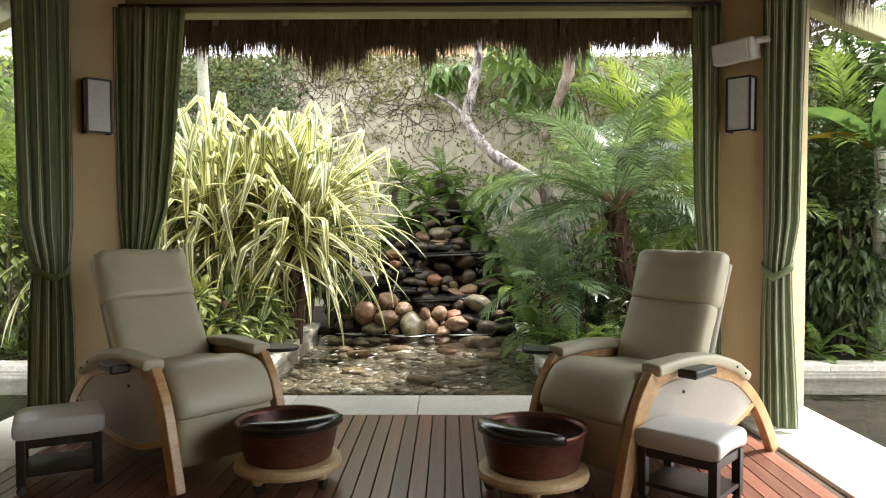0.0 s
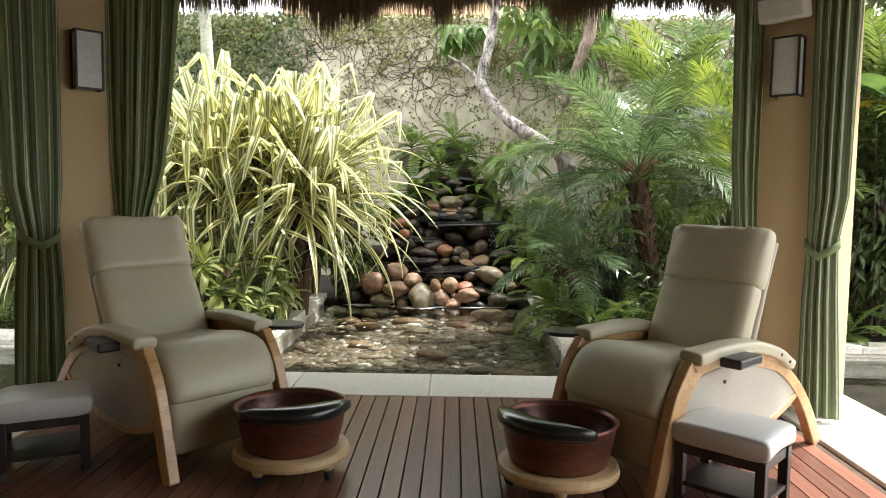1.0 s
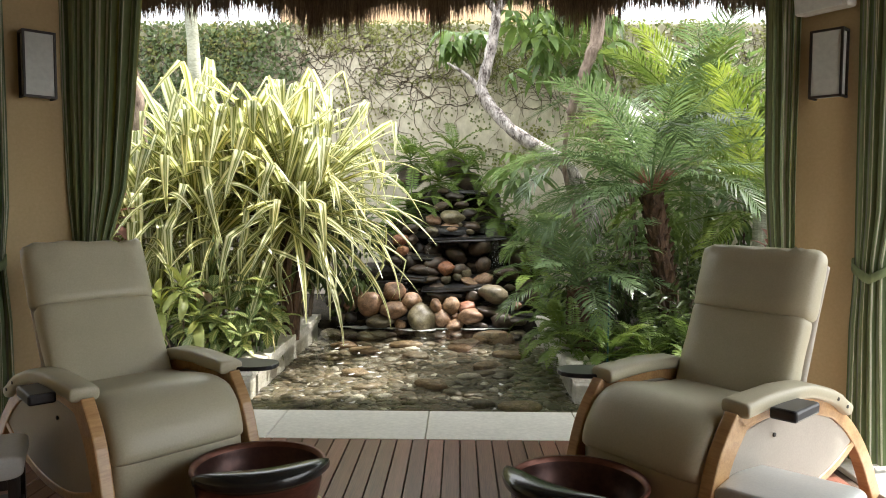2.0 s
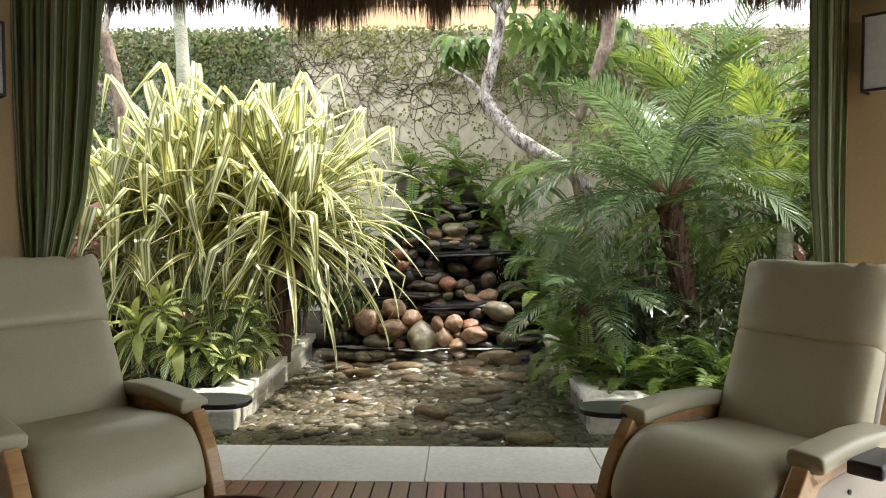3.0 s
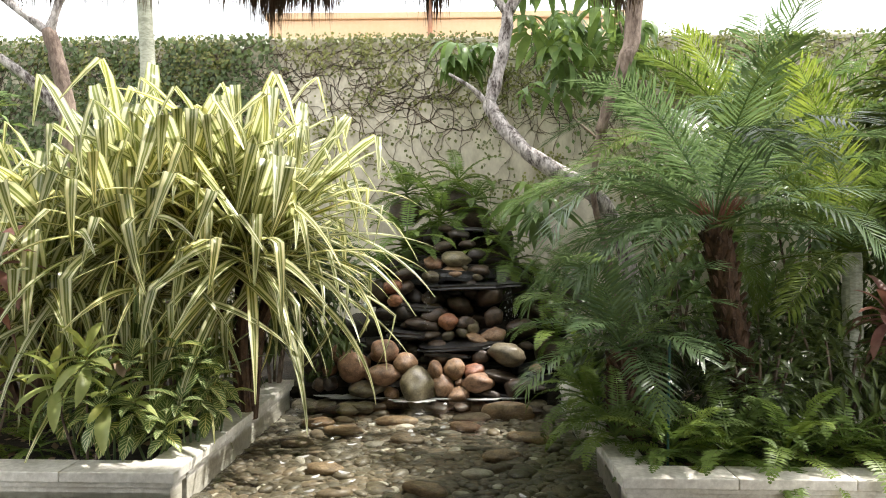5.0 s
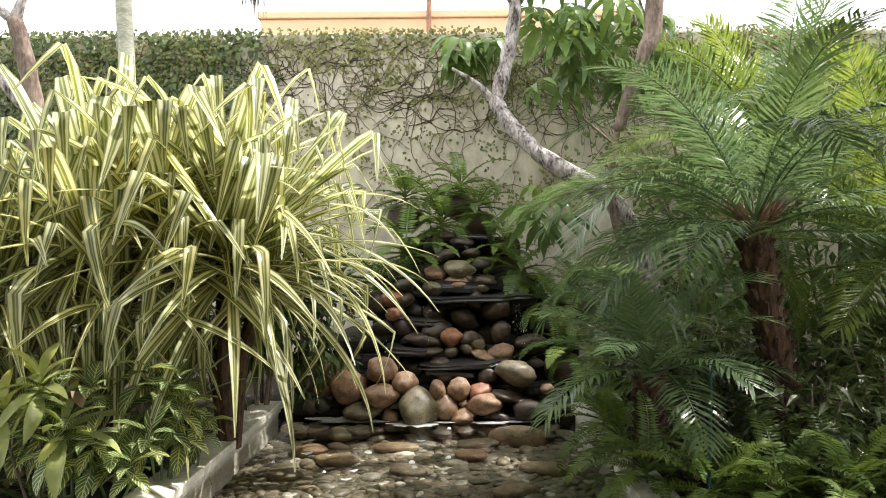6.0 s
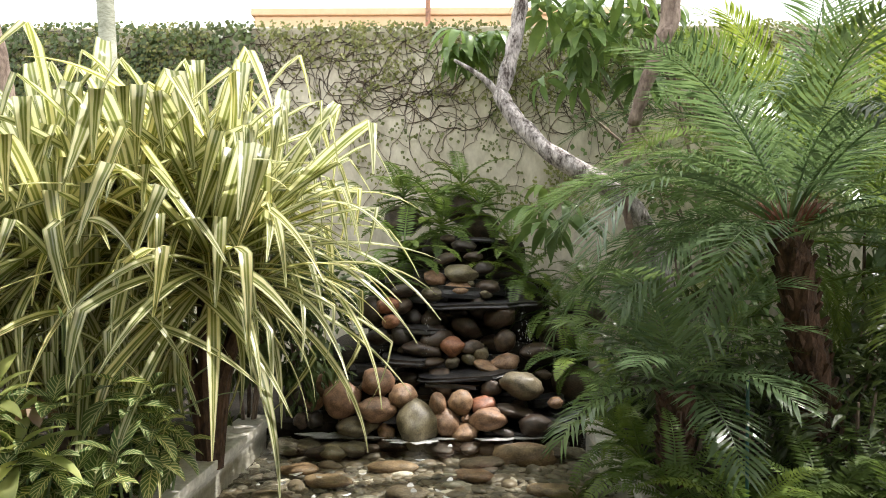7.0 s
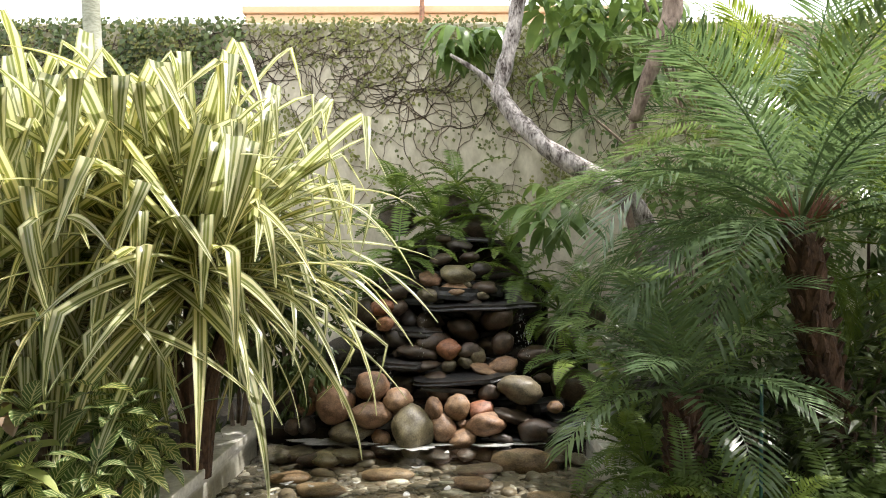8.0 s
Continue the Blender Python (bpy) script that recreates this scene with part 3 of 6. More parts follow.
def rosette(parent, at, meshes, n, seed, el=(5, 85), name="leaf", size=(0.8, 1.15), az=(0, 360), lean=(0, 0), low=None, steep=None):
    """Leaves round a growing point, the inner ones steep and the outer ones flat; each a part of its own."""
    rng = random.Random(seed)
    for i in range(n):
        t = (i + 0.5) / n
        e = el[1] + (el[0] - el[1]) * t ** 0.8 + rng.gauss(0, 6)
        a = az[0] + (i * 137.508 + rng.gauss(0, 10)) % 360 / 360 * (az[1] - az[0])
        s = rng.uniform(*size)
        m = Matrix.Translation(Vector(at) + Vector((0, 0, 0.10 * (1 - t)))) @ pose(0, 0, 0, lean[0], lean[1], 0) @ pose(0, 0, 0, 0, 0, a) @ pose(0, 0, 0, e, rng.gauss(0, 8), 0)
        pick = low if low and e < 30 else steep if steep and e > 56 else meshes
        placed(name, rng.choice(pick), m @ Matrix.Diagonal((s, s, s, 1)), parent)


def frond_mesh(name, L, mat, pairs=34, leaflet=0.20, arch=1.0, droop=0.5, seed=0, wid=0.011, vee=0.35, sweep=0.9, taper=0.75):
    """A feather leaf along +y: a tapering stalk and paired narrow leaflets."""
    rng = random.Random(seed)
    v, f, uv = [], [], []
    n = 14
    line = []
    y = z = 0.0
    ang = 0.0
    for i in range(n + 1):
        line.append((y, z, ang))
        y += L / n * math.cos(ang)
        z += L / n * math.sin(ang)
        ang -= arch / n * (0.35 + 1.3 * i / n)
    for i, (yy, zz, an) in enumerate(line):
        r = 0.009 * (1 - 0.85 * i / n)
        for k in range(3):
            t = 2 * math.pi * k / 3 + 0.5
            v.append((r * math.cos(t), yy - r * math.sin(t) * math.sin(an), zz + r * math.sin(t) * math.cos(an)))
            uv.append((0.5, i / n))
    for i in range(n):
        for k in range(3):
            a, b = i * 3 + k, i * 3 + (k + 1) % 3
            f.append((a, b, b + 3, a + 3))
    for j in range(pairs):
        t = 0.16 + 0.84 * (j + 0.5) / pairs
        u = t * n
        i = min(int(u), n - 1)
        q = u - i
        yy, zz, an = (line[i][c] + (line[i + 1][c] - line[i][c]) * q for c in range(3))
        fwd = Vector((0, math.cos(an), math.sin(an)))
        up = Vector((0, -math.sin(an), math.cos(an)))
        ll = leaflet * (math.sin(math.pi * min(1, 0.12 + t * taper)) ** 0.7) * rng.uniform(0.88, 1.1)
        for s in (-1, 1):
            sw = sweep * (0.55 + 0.6 * t) + rng.gauss(0, 0.07)
            d = (Vector((s, 0, 0)) * math.cos(sw) + fwd * math.sin(sw) + up * (vee + rng.gauss(0, 0.06))).normalized()
            o = Vector((0, yy, zz))
            side = d.cross(up).normalized()
            p1 = o + d * ll * 0.5
            d2 = (d - Vector((0, 0, droop))).normalized()
            p2 = p1 + d2 * ll * 0.5
            w = wid * rng.uniform(0.85, 1.15)
            k = len(v)
            v += [tuple(o - side * w * 0.35), tuple(o + side * w * 0.35), tuple(p1 + side * w), tuple(p1 - side * w), tuple(p2)]
            uv += [(0.3, t), (0.7, t), (0.7, t), (0.3, t), (0.5, t)]
            f += [(k, k + 1, k + 2, k + 3), (k + 3, k + 2, k + 4)]
    return mesh_from(name, v, f, mat, uv, smooth=False)


def blade_leaf(name, L, w, mat, arch=0.7, nseg=6, cup=0.15, waist=0.45, ripple=0.0, seed=0):
    """A broad pointed leaf on a short stalk along +y."""
    rng = random.Random(seed)
    v, f, uv = [], [], []
    y = z = ang = 0.0
    for i in range(nseg + 1):
        t = i / nseg
        wd = w * max(0.03, math.sin(math.pi * t ** (0.69 / -math.log(waist) if waist < 1 else 1)) ** 0.8)
        for s in (-1, 0, 1):
            lift = abs(s) * wd * cup + (ripple * rng.uniform(-1, 1) if s else 0)
            v.append((s * wd / 2, y - lift * math.sin(ang), z + lift * math.cos(ang)))
            uv.append((0.5 + 0.5 * s, t))
        y += L / nseg * math.cos(ang)
        z += L / nseg * math.sin(ang)
        ang -= arch / nseg
    for i in range(nseg):
        k = i * 3
        f += [(k, k + 1, k + 4, k + 3), (k + 1, k + 2, k + 5, k + 4)]
    return mesh_from(name, v, f, mat, uv)


# variegated screw pine: a huge clump of arching strap leaves in the bed beside the channel
rng = random.Random(21)
PAN = [strap("leaf", rng.uniform(1.3, 1.65), rng.uniform(0.09, 0.122), rng.uniform(0.35, 0.7) if k else rng.uniform(0.8, 1.5), k, PANDAN, i, 13, 0.17) for i, k in
       enumerate((0, 0.7, 0.55, 0.6, 0.68, 0.64, 0.6, 0.72, 0.74, 0.5, 0.66))]
PAN_T = [strap("leaf", rng.uniform(1.3, 1.7), rng.uniform(0.09, 0.125), rng.uniform(0.25, 0.5) if k else rng.uniform(0.4, 0.8), k, PANDAN, 120 + i, 13, 0.17, (2.0, 2.7)) for i, k in
         enumerate((0.55, 0.62, 0.5, 0.7, 0.58, 0.66, 0.72, 0.64, 0.6))]
PAN_S = [strap("leaf", rng.uniform(1.25, 1.6), rng.uniform(0.06, 0.085), rng.uniform(0.6, 1.4), 0.6 if i in (3, 6) else 0, PANDAN, 80 + i, 12, 0.18, (0.6, 1.1)) for i in range(8)]
PAN_G = [strap("leaf", rng.uniform(0.9, 1.25), rng.uniform(0.05, 0.065), rng.uniform(0.5, 1.1), k, PANDAN_GREEN, 40 + i) for i, k in enumerate((0, 0, 0.7, 0, 0.6))]


def screw_pine(x, y, heads, seed, label):
    ob = thing("screw_pine", pose(x, y, GZ), label, "screw pine", "screw pines in the bed")
    rr = random.Random(seed)
    for k, (dx, dy, z, n, lean) in enumerate(heads):
        mid = (dx * 0.35 + rr.uniform(-.05, .05), dy * 0.35, z * 0.5)
        part("stem", tube(smooth_line([(dx * 0.1, dy * 0.1, 0), mid, (dx, dy, z)], 7), [0.045] * 7, 7), PALM_BARK, ob)
        rosette(ob, (dx, dy, z), PAN, n, seed * 10 + k, (-30, 87), lean=lean, size=(0.75, 1.08), low=PAN_S, steep=PAN_T)
    return ob


screw_pine(-1.65, 8.05, [(0.05, -0.15, 1.22, 112, (3, 8)), (-0.12, 0.2, 1.72, 62, (3, 0)), (0.25, 0.3, 1.5, 46, (2, 12)), (-0.4, -0.1, 1.3, 26, (6, 0)), (0.25, 0.1, 1.12, 22, (4, 10))], 31,
           "huge variegated screw pine with cream-edged arching leaves")
screw_pine(-2.5, 7.9, [(0.0, -0.15, 1.30, 76, (4, 0)), (-0.05, 0.2, 1.42, 66, (4, 0)), (0.4, 0.1, 1.6, 54, (4, 0)), (0.25, -0.2, 0.95, 32, (6, 4))], 32,
           "huge variegated screw pine with cream-edged arching leaves")
screw_pine(-3.1, 7.7, [(0.1, -0.1, 0.9, 54, (6, 4)), (0.15, 0.15, 1.22, 64, (4, 0)), (-0.4, 0.05, 0.95, 50, (4, -8)), (-0.9, 0.1, 1.0, 50, (4, -4))], 33, "variegated screw pine with cream-edged leaves beside its neighbours")
for k, (x, y, z, n) in enumerate(((-1.9, 7.6, 0.25, 18), (-2.3, 7.5, 0.40, 22), (-2.75, 7.42, 0.40, 24), (-3.25, 7.35, 0.45, 24))):
    young = thing("screw_pine", pose(x, y, GZ), "young screw pine with upright folded strap leaves", "screw pine", "screw pines in the bed")
    part("stem", tube([(0, 0, 0), (0, 0, z)], [0.04, 0.03], 7), BARK_BROWN, young)
    rosette(young, (0, 0, z), PAN_G + PAN_T[:4] + PAN[:2], n, 70 + k, (44, 88), size=(0.5, 0.72), lean=(0, 0), steep=PAN_T[:6] + PAN_G)

# pygmy date palm in the bed across the channel
FR = [frond_mesh("frond", rng.uniform(1.35, 1.65), PALM, 42, 0.34, a, 0.42, 200 + i, 0.0078, 0.10, 0.8) for i, a in enumerate((1.3, 1.6, 1.15, 1.8, 1.45, 2.0))]
FRS = [frond_mesh("frond", rng.uniform(0.85, 1.05), PALM, 30, 0.25, a, 0.36, 260 + i, 0.009, 0.10, 0.75) for i, a in enumerate((1.0, 1.4, 1.2))]
FRY = [frond_mesh("frond", rng.uniform(1.3, 1.7), PALM_YELLOW, 50, 0.30, a, 0.35, 230 + i, 0.0078, 0.2) for i, a in enumerate((0.8, 1.1, 1.4))]


def palm(x, y, z, n, seed, meshes, label, trunk_r=0.11, el=(-25, 82), size=(0.85, 1.1), sway=(0.0, 0.0), mat=None):
    ob = thing("palm_tree", pose(x, y, GZ), label, "palm tree", "palms")
    bm = tube(smooth_line([(sway[0], sway[1], 0), (sway[0] * 0.5, sway[1] * 0.5, z * 0.5), (0, 0, z)], 12), [trunk_r] * 12, 12, 0.25, seed)
    if mat is None:                      # stubs of old leaf bases all round the trunk
        rr = random.Random(seed)
        for i in range(90):
            h = z * (i + 0.5) / 90
            a = i * 2.4
            f_ = 1 - h / z
            r = bmesh.ops.create_cone(bm, cap_ends=True, segments=5, radius1=0.028, radius2=0.012, depth=0.09)["verts"]
            bmesh.ops.transform(bm, matrix=pose(sway[0] * f_ + trunk_r * math.cos(a), sway[1] * f_ + trunk_r * math.sin(a), h, 0, 35 + rr.uniform(-10, 10), math.degrees(a)), verts=r)
    part("trunk", bm, mat or PALM_BARK, ob)
    rosette(ob, (0, 0, z), meshes, n, seed, el, "frond", size)
    return ob


main_palm = palm(1.80, 7.62, 1.48, 29, 51, FR, "pygmy date palm with arching feathery dark green fronds", 0.095, el=(6, 80), sway=(0.28, 0.05))
rosette(main_palm, (0, 0, 1.46), FR, 8, 58, (2, 36), "frond", (0.9, 1.05), (50, 120))
for rx, rz, k in ((-48, -82, 0.5), (-30, -60, 0.55), (-40, 95, 0.45)):
    placed("frond", FRY[0], pose(0, 0, 1.44, 0, 0, rz) @ pose(0, 0, 0, rx, 0, 0) @ Matrix.Diagonal((k * 0.8, k, k, 1)), main_palm)
bm = bmesh.new()
rr = random.Random(4)
for i in range(70):
    a, t = rr.uniform(0, 6.28), rr.uniform(0.2, 0.9)
    c = bmesh.ops.create_cone(bm, cap_ends=False, segments=3, radius1=0.008, radius2=0.001, depth=0.24)["verts"]
    bmesh.ops.transform(bm, matrix=pose(0.06 * math.cos(a), 0.06 * math.sin(a), 1.52, 0, 15 + 45 * t, math.degrees(a)) @ pose(0, 0, 0.1), verts=c)
part("crown_fibre", bm, RED_LEAF, main_palm, "rust-red young leaf bases")
palm(1.12, 7.5, 0.62, 18, 52, FRS, "small date palm with drooping fronds at the pool edge", 0.08, (12, 70), (0.85, 1.1))
palm(3.0, 10.0, 2.1, 34, 53, FRY + FR[:2], "tall feathery palm with fronds coloured yellow-green as if sunlit", 0.08, (5, 85), (1.2, 1.55), mat=RING_TRUNK)
palm(3.0, 8.1, 1.3, 24, 54, FRY, "feather palm among the shrubs, coloured yellow-green as if sunlit", 0.07, (-10, 80), (0.9, 1.2), mat=RING_TRUNK)
palm(-4.75, 8.0, 1.7, 26, 55, FRY + FR[:2], "feathery palm in the bed beside the screw pines", 0.08, (-15, 80), (0.9, 1.2), mat=RING_TRUNK)
palm(4.7, 8.4, 1.7, 20, 56, FRY + FR[:3], "feather palm behind the shrubs", 0.08, (-5, 80), (1.1, 1.3), mat=RING_TRUNK)

# ---- stone waterfall ----
FOOT_STONES = [   # x, y, z, half width, half height, kind
    (-0.41, 9.18, -0.02, 0.148, 0.191, 'g'),
    (-0.74, 9.20, 0.10, 0.175, 0.100, 't'),
    (-0.74, 9.30, 0.30, 0.133, 0.107, 't'),
    (-0.52, 9.24, 0.20, 0.119, 0.105, 't'),
    (-0.89, 9.22, -0.04, 0.171, 0.079, 'g'),
    (-1.02, 9.32, 0.15, 0.152, 0.143, 't'),
    (-0.24, 9.27, 0.12, 0.066, 0.102, 't'),
    (-0.06, 9.28, 0.15, 0.102, 0.102, 't'),
    (-0.17, 9.22, -0.00, 0.105, 0.105, 't'),
    (0.12, 9.30, 0.13, 0.098, 0.062, 'r'),
    (0.17, 9.22, 0.03, 0.145, 0.092, 't'),
    (-0.02, 9.19, -0.07, 0.113, 0.070, 't'),
    (-0.65, 9.20, -0.08, 0.070, 0.074, 't'),
    (-0.01, 9.25, 0.02, 0.044, 0.040, 't'),
]
SIDE_STONES = [   # x, y, z, half width, half height, kind
    (-1.44, 9.40, 0.18, 0.118, 0.118, 'w'),
    (-1.26, 9.38, 0.12, 0.081, 0.063, 't'),
    (0.44, 9.40, 0.27, 0.176, 0.118, 'g'),
    (0.54, 9.25, -0.04, 0.136, 0.092, 'w'),
    (-1.16, 9.42, 0.26, 0.113, 0.104, 't'),
    (0.19, 9.45, 0.24, 0.087, 0.073, 'w'),
    (-1.24, 9.30, -0.00, 0.071, 0.071, 'w'),
    (0.71, 9.35, 0.14, 0.063, 0.045, 't'),
    (-1.35, 9.30, -0.01, 0.067, 0.071, 'w'),
    (-1.00, 9.38, -0.05, 0.063, 0.090, 'w'),
    (0.37, 9.38, 0.06, 0.180, 0.063, 'w'),
    (0.71, 9.25, -0.04, 0.106, 0.040, 'w'),
    (-0.84, 9.48, 0.20, 0.092, 0.083, 'w'),
    (0.29, 9.25, -0.07, 0.106, 0.040, 'w'),
]
LEDGE_STONES = [   # x, y, z, half width, half height, kind
    (-0.12, 9.68, 0.55, 0.100, 0.085, 'r'),
    (0.12, 9.73, 0.49, 0.067, 0.077, 'g'),
    (0.01, 9.68, 0.44, 0.066, 0.052, 'g'),
    (-0.13, 9.66, 0.41, 0.066, 0.052, 'g'),
    (0.16, 9.66, 0.39, 0.137, 0.043, 't'),
    (0.33, 9.70, 0.40, 0.124, 0.086, 't'),
    (-0.32, 9.68, 0.42, 0.123, 0.047, 'w'),
    (0.33, 9.80, 0.58, 0.092, 0.097, 'w'),
    (-0.40, 9.76, 0.52, 0.183, 0.077, 'w'),
    (-0.70, 9.78, 0.89, 0.096, 0.068, 'r'),
    (-0.66, 9.73, 0.76, 0.077, 0.062, 'r'),
    (-0.57, 9.88, 1.01, 0.098, 0.059, 'w'),
    (-0.78, 9.80, 0.62, 0.126, 0.077, 'w'),
]
TOP_STONES = [   # x, y, z, half width, half height, kind
    (-0.30, 10.07, 1.13, 0.106, 0.066, 't'),
    (-0.05, 10.08, 1.17, 0.157, 0.081, 'g'),
    (-0.09, 10.02, 1.03, 0.135, 0.070, 't'),
    (-0.30, 9.99, 0.98, 0.105, 0.065, 'g'),
    (0.18, 10.08, 1.05, 0.132, 0.061, 'w'),
    (0.17, 10.02, 0.98, 0.065, 0.035, 'g'),
    (0.03, 10.02, 1.08, 0.045, 0.030, 'g'),
    (-0.20, 10.32, 1.30, 0.105, 0.052, 'w'),
    (0.06, 10.34, 1.33, 0.095, 0.047, 'w'),
    (0.16, 10.22, 1.22, 0.103, 0.062, 'w'),
    (-0.02, 10.44, 1.43, 0.118, 0.059, 'w'),
    (-0.16, 10.52, 1.49, 0.087, 0.043, 'w'),
    (-0.44, 10.17, 1.07, 0.092, 0.072, 'w'),
]
STONE_KINDS = {"t": (RIVER, "rounded tan river stone"), "g": (RIVER_GREY, "rounded grey-green river stone"), "r": (RIVER_RED, "rounded rust-red river stone"), "w": (RIVER_WET, "wet dark brown stone")}


def cobble(name, mat, seed, sub=3, rough=0.34):
    bm = bmesh.new()
    bmesh.ops.create_icosphere(bm, subdivisions=sub, radius=1.0)
    for v in bm.verts:
        p = v.co * 0.9 + Vector((seed * 3.1, seed * 1.7, 0))
        v.co *= 1 + rough * noise.noise(p) + rough * 0.35 * noise.noise(p * 2.6)
    me = bpy.data.meshes.new(name)
    bm.to_mesh(me)
    bm.free()
    me.materials.append(mat)
    me.polygons.foreach_set("use_smooth", [True] * len(me.polygons))
    return me


COBBLES = {k: [cobble("stone", mat, i + 7 * j) for i in range(4)] for j, (k, (mat, _)) in enumerate(STONE_KINDS.items())}
rng = random.Random(9)
for rows in (FOOT_STONES, SIDE_STONES, LEDGE_STONES, TOP_STONES):
    for i, (x, y, z, a, b, k) in enumerate(rows):
        ob = new("stone", COBBLES[k][i % 4])
        ob.matrix_world = pose(x, y, z, rng.uniform(-12, 12), rng.uniform(-14, 14), rng.uniform(-30, 30)) @ Matrix.Diagonal((a, max(a, b) * rng.uniform(0.9, 1.1), b, 1))
        tagged(ob, STONE_KINDS[k][1] + " stacked in the waterfall", "stone", "waterfall stones")

# slate ledges and the dark stacked rock behind the stones
def slate(name, w, d, h, seed):
    """A split slab: a jagged outline, a layered rough edge."""
    rr = random.Random(seed)
    n = 14
    bm = bmesh.new()
    rings = []
    out = [(w / 2 * math.copysign(abs(math.cos(t)) ** 0.55, math.cos(t)) * rr.uniform(0.76, 1.08), d / 2 * math.copysign(abs(math.sin(t)) ** 0.55, math.sin(t)) * rr.uniform(0.76, 1.08))
           for t in (2 * math.pi * i / n for i in range(n))]
    for k in range(4):
        s = (0.97, 1.0, 0.96, 0.985)[k]
        rings.append([bm.verts.new((x * s * rr.uniform(0.98, 1.02), y * s * rr.uniform(0.98, 1.02), h * (k / 3 - 0.5) + rr.uniform(-0.004, 0.004))) for x, y in out])
    for a, b in zip(rings, rings[1:]):
        for i in range(n):
            bm.faces.new((a[i], a[(i + 1) % n], b[(i + 1) % n], b[i]))
    bm.faces.new(list(reversed(rings[0])))
    bm.faces.new(rings[-1])
    bmesh.ops.recalc_face_normals(bm, faces=bm.faces[:])
    me = bpy.data.meshes.new(name)
    bm.to_mesh(me)
    bm.free()
    me.materials.append(SLATE)
    return me


fall = thing("waterfall", pose(0, 0, 0), "dark stacked slate waterfall with trickling ledges", "waterfall")
for i, (x, y, z, w, d, h, rx, ry, rz) in enumerate((
        (0.0, 9.62, 0.335, 0.86, 0.5, 0.045, 4, -3, 3), (-0.52, 9.66, 0.44, 0.48, 0.4, 0.05, 3, 3, -6), (-0.12, 9.55, 0.26, 0.5, 0.4, 0.04, 2, 4, 8),
        (0.12, 9.95, 0.90, 1.02, 0.62, 0.045, 2, -2, 2), (-0.42, 9.9, 0.68, 0.55, 0.45, 0.05, 2, 2, -4), (0.05, 10.6, 1.50, 0.5, 0.4, 0.045, 2, 3, 5),
        (0.62, 9.45, -0.02, 0.55, 0.35, 0.05, 3, 4, 12), (0.35, 9.3, -0.09, 0.5, 0.3, 0.03, 0, 3, -5))):
    placed("slate_ledge", slate("slate_ledge", w, d, h, i), pose(x, y, z, rx, ry, rz), fall)
rng = random.Random(77)
SLABS = [slate("slate_block", 1, 1, 1, 50 + i) for i in range(5)]
for i in range(80):
    tier = i % 5
    z = (-0.25 + 0.1 * rng.random() * 6, 0.3 + rng.random() * 0.55, 0.75 + rng.random() * 0.6, -0.25 + rng.random() * 0.5, 1.0 + rng.random() * 0.6)[tier]
    y = 9.5 + max(0, z) * 0.52 + rng.uniform(0.08, 0.25)
    half = 1.1 - max(0, z) * 0.62 if z < 0.95 else 0.3
    if z > 1.2:
        continue
    x = 0.0 + rng.uniform(-half, half * 0.85) - 0.1
    if 0.42 < z < 0.9:                  # the recess under the upper ledge is of rounder wet stones
        r = rng.uniform(0.09, 0.15)
        placed("stone", COBBLES["w"][i % 4], pose(x, y + 0.1, z, rng.uniform(-15, 15), rng.uniform(-15, 15), rng.uniform(0, 180)) @ Matrix.Diagonal((r * 1.4, r, r * 0.75, 1)), fall)
        continue
    s = (rng.uniform(0.22, 0.5), rng.uniform(0.25, 0.45), rng.uniform(0.04, 0.11))
    placed("slate_block", SLABS[i % 5], pose(x, y, z, rng.uniform(-6, 6), rng.uniform(-7, 7), rng.uniform(-25, 25)) @ Matrix.Diagonal((*s, 1)), fall)
for i in range(34):
    z = -0.15 + 1.05 * rng.random() ** 1.2
    y = 9.42 + max(0, z) * 0.54 + rng.uniform(0.0, 0.2)
    half = 1.2 - max(0, z) * 0.6
    r = rng.uniform(0.05, 0.13)
    placed("stone", COBBLES["w"][i % 4], pose(rng.uniform(-half, half * 0.9) - 0.08, y, z, rng.uniform(-20, 20), rng.uniform(-20, 20), rng.uniform(0, 180)) @ Matrix.Diagonal((r * 1.4, r, r * 0.8, 1)), fall)
for i in range(46):
    r = rng.uniform(0.05, 0.12)
    placed("stone", COBBLES["w" if i % 3 else "g"][i % 4], pose(rng.uniform(-1.5, 0.85), rng.uniform(8.95, 9.4), -0.17, rng.uniform(-9, 9), rng.uniform(-9, 9), rng.uniform(0, 180)) @ Matrix.Diagonal((r * 1.5, r, r * 0.5, 1)), fall)
part("core", B(-1.35, 1.1, 9.95, 11.2, -0.3, 0.5, 0.08), SOIL, fall)
part("core", B(-0.95, 0.8, 10.35, 11.4, 0.5, 1.1, 0.08), SOIL, fall)
part("core", B(-0.7, 0.6, 10.75, 11.5, 1.1, 1.5, 0.08), SOIL, fall)

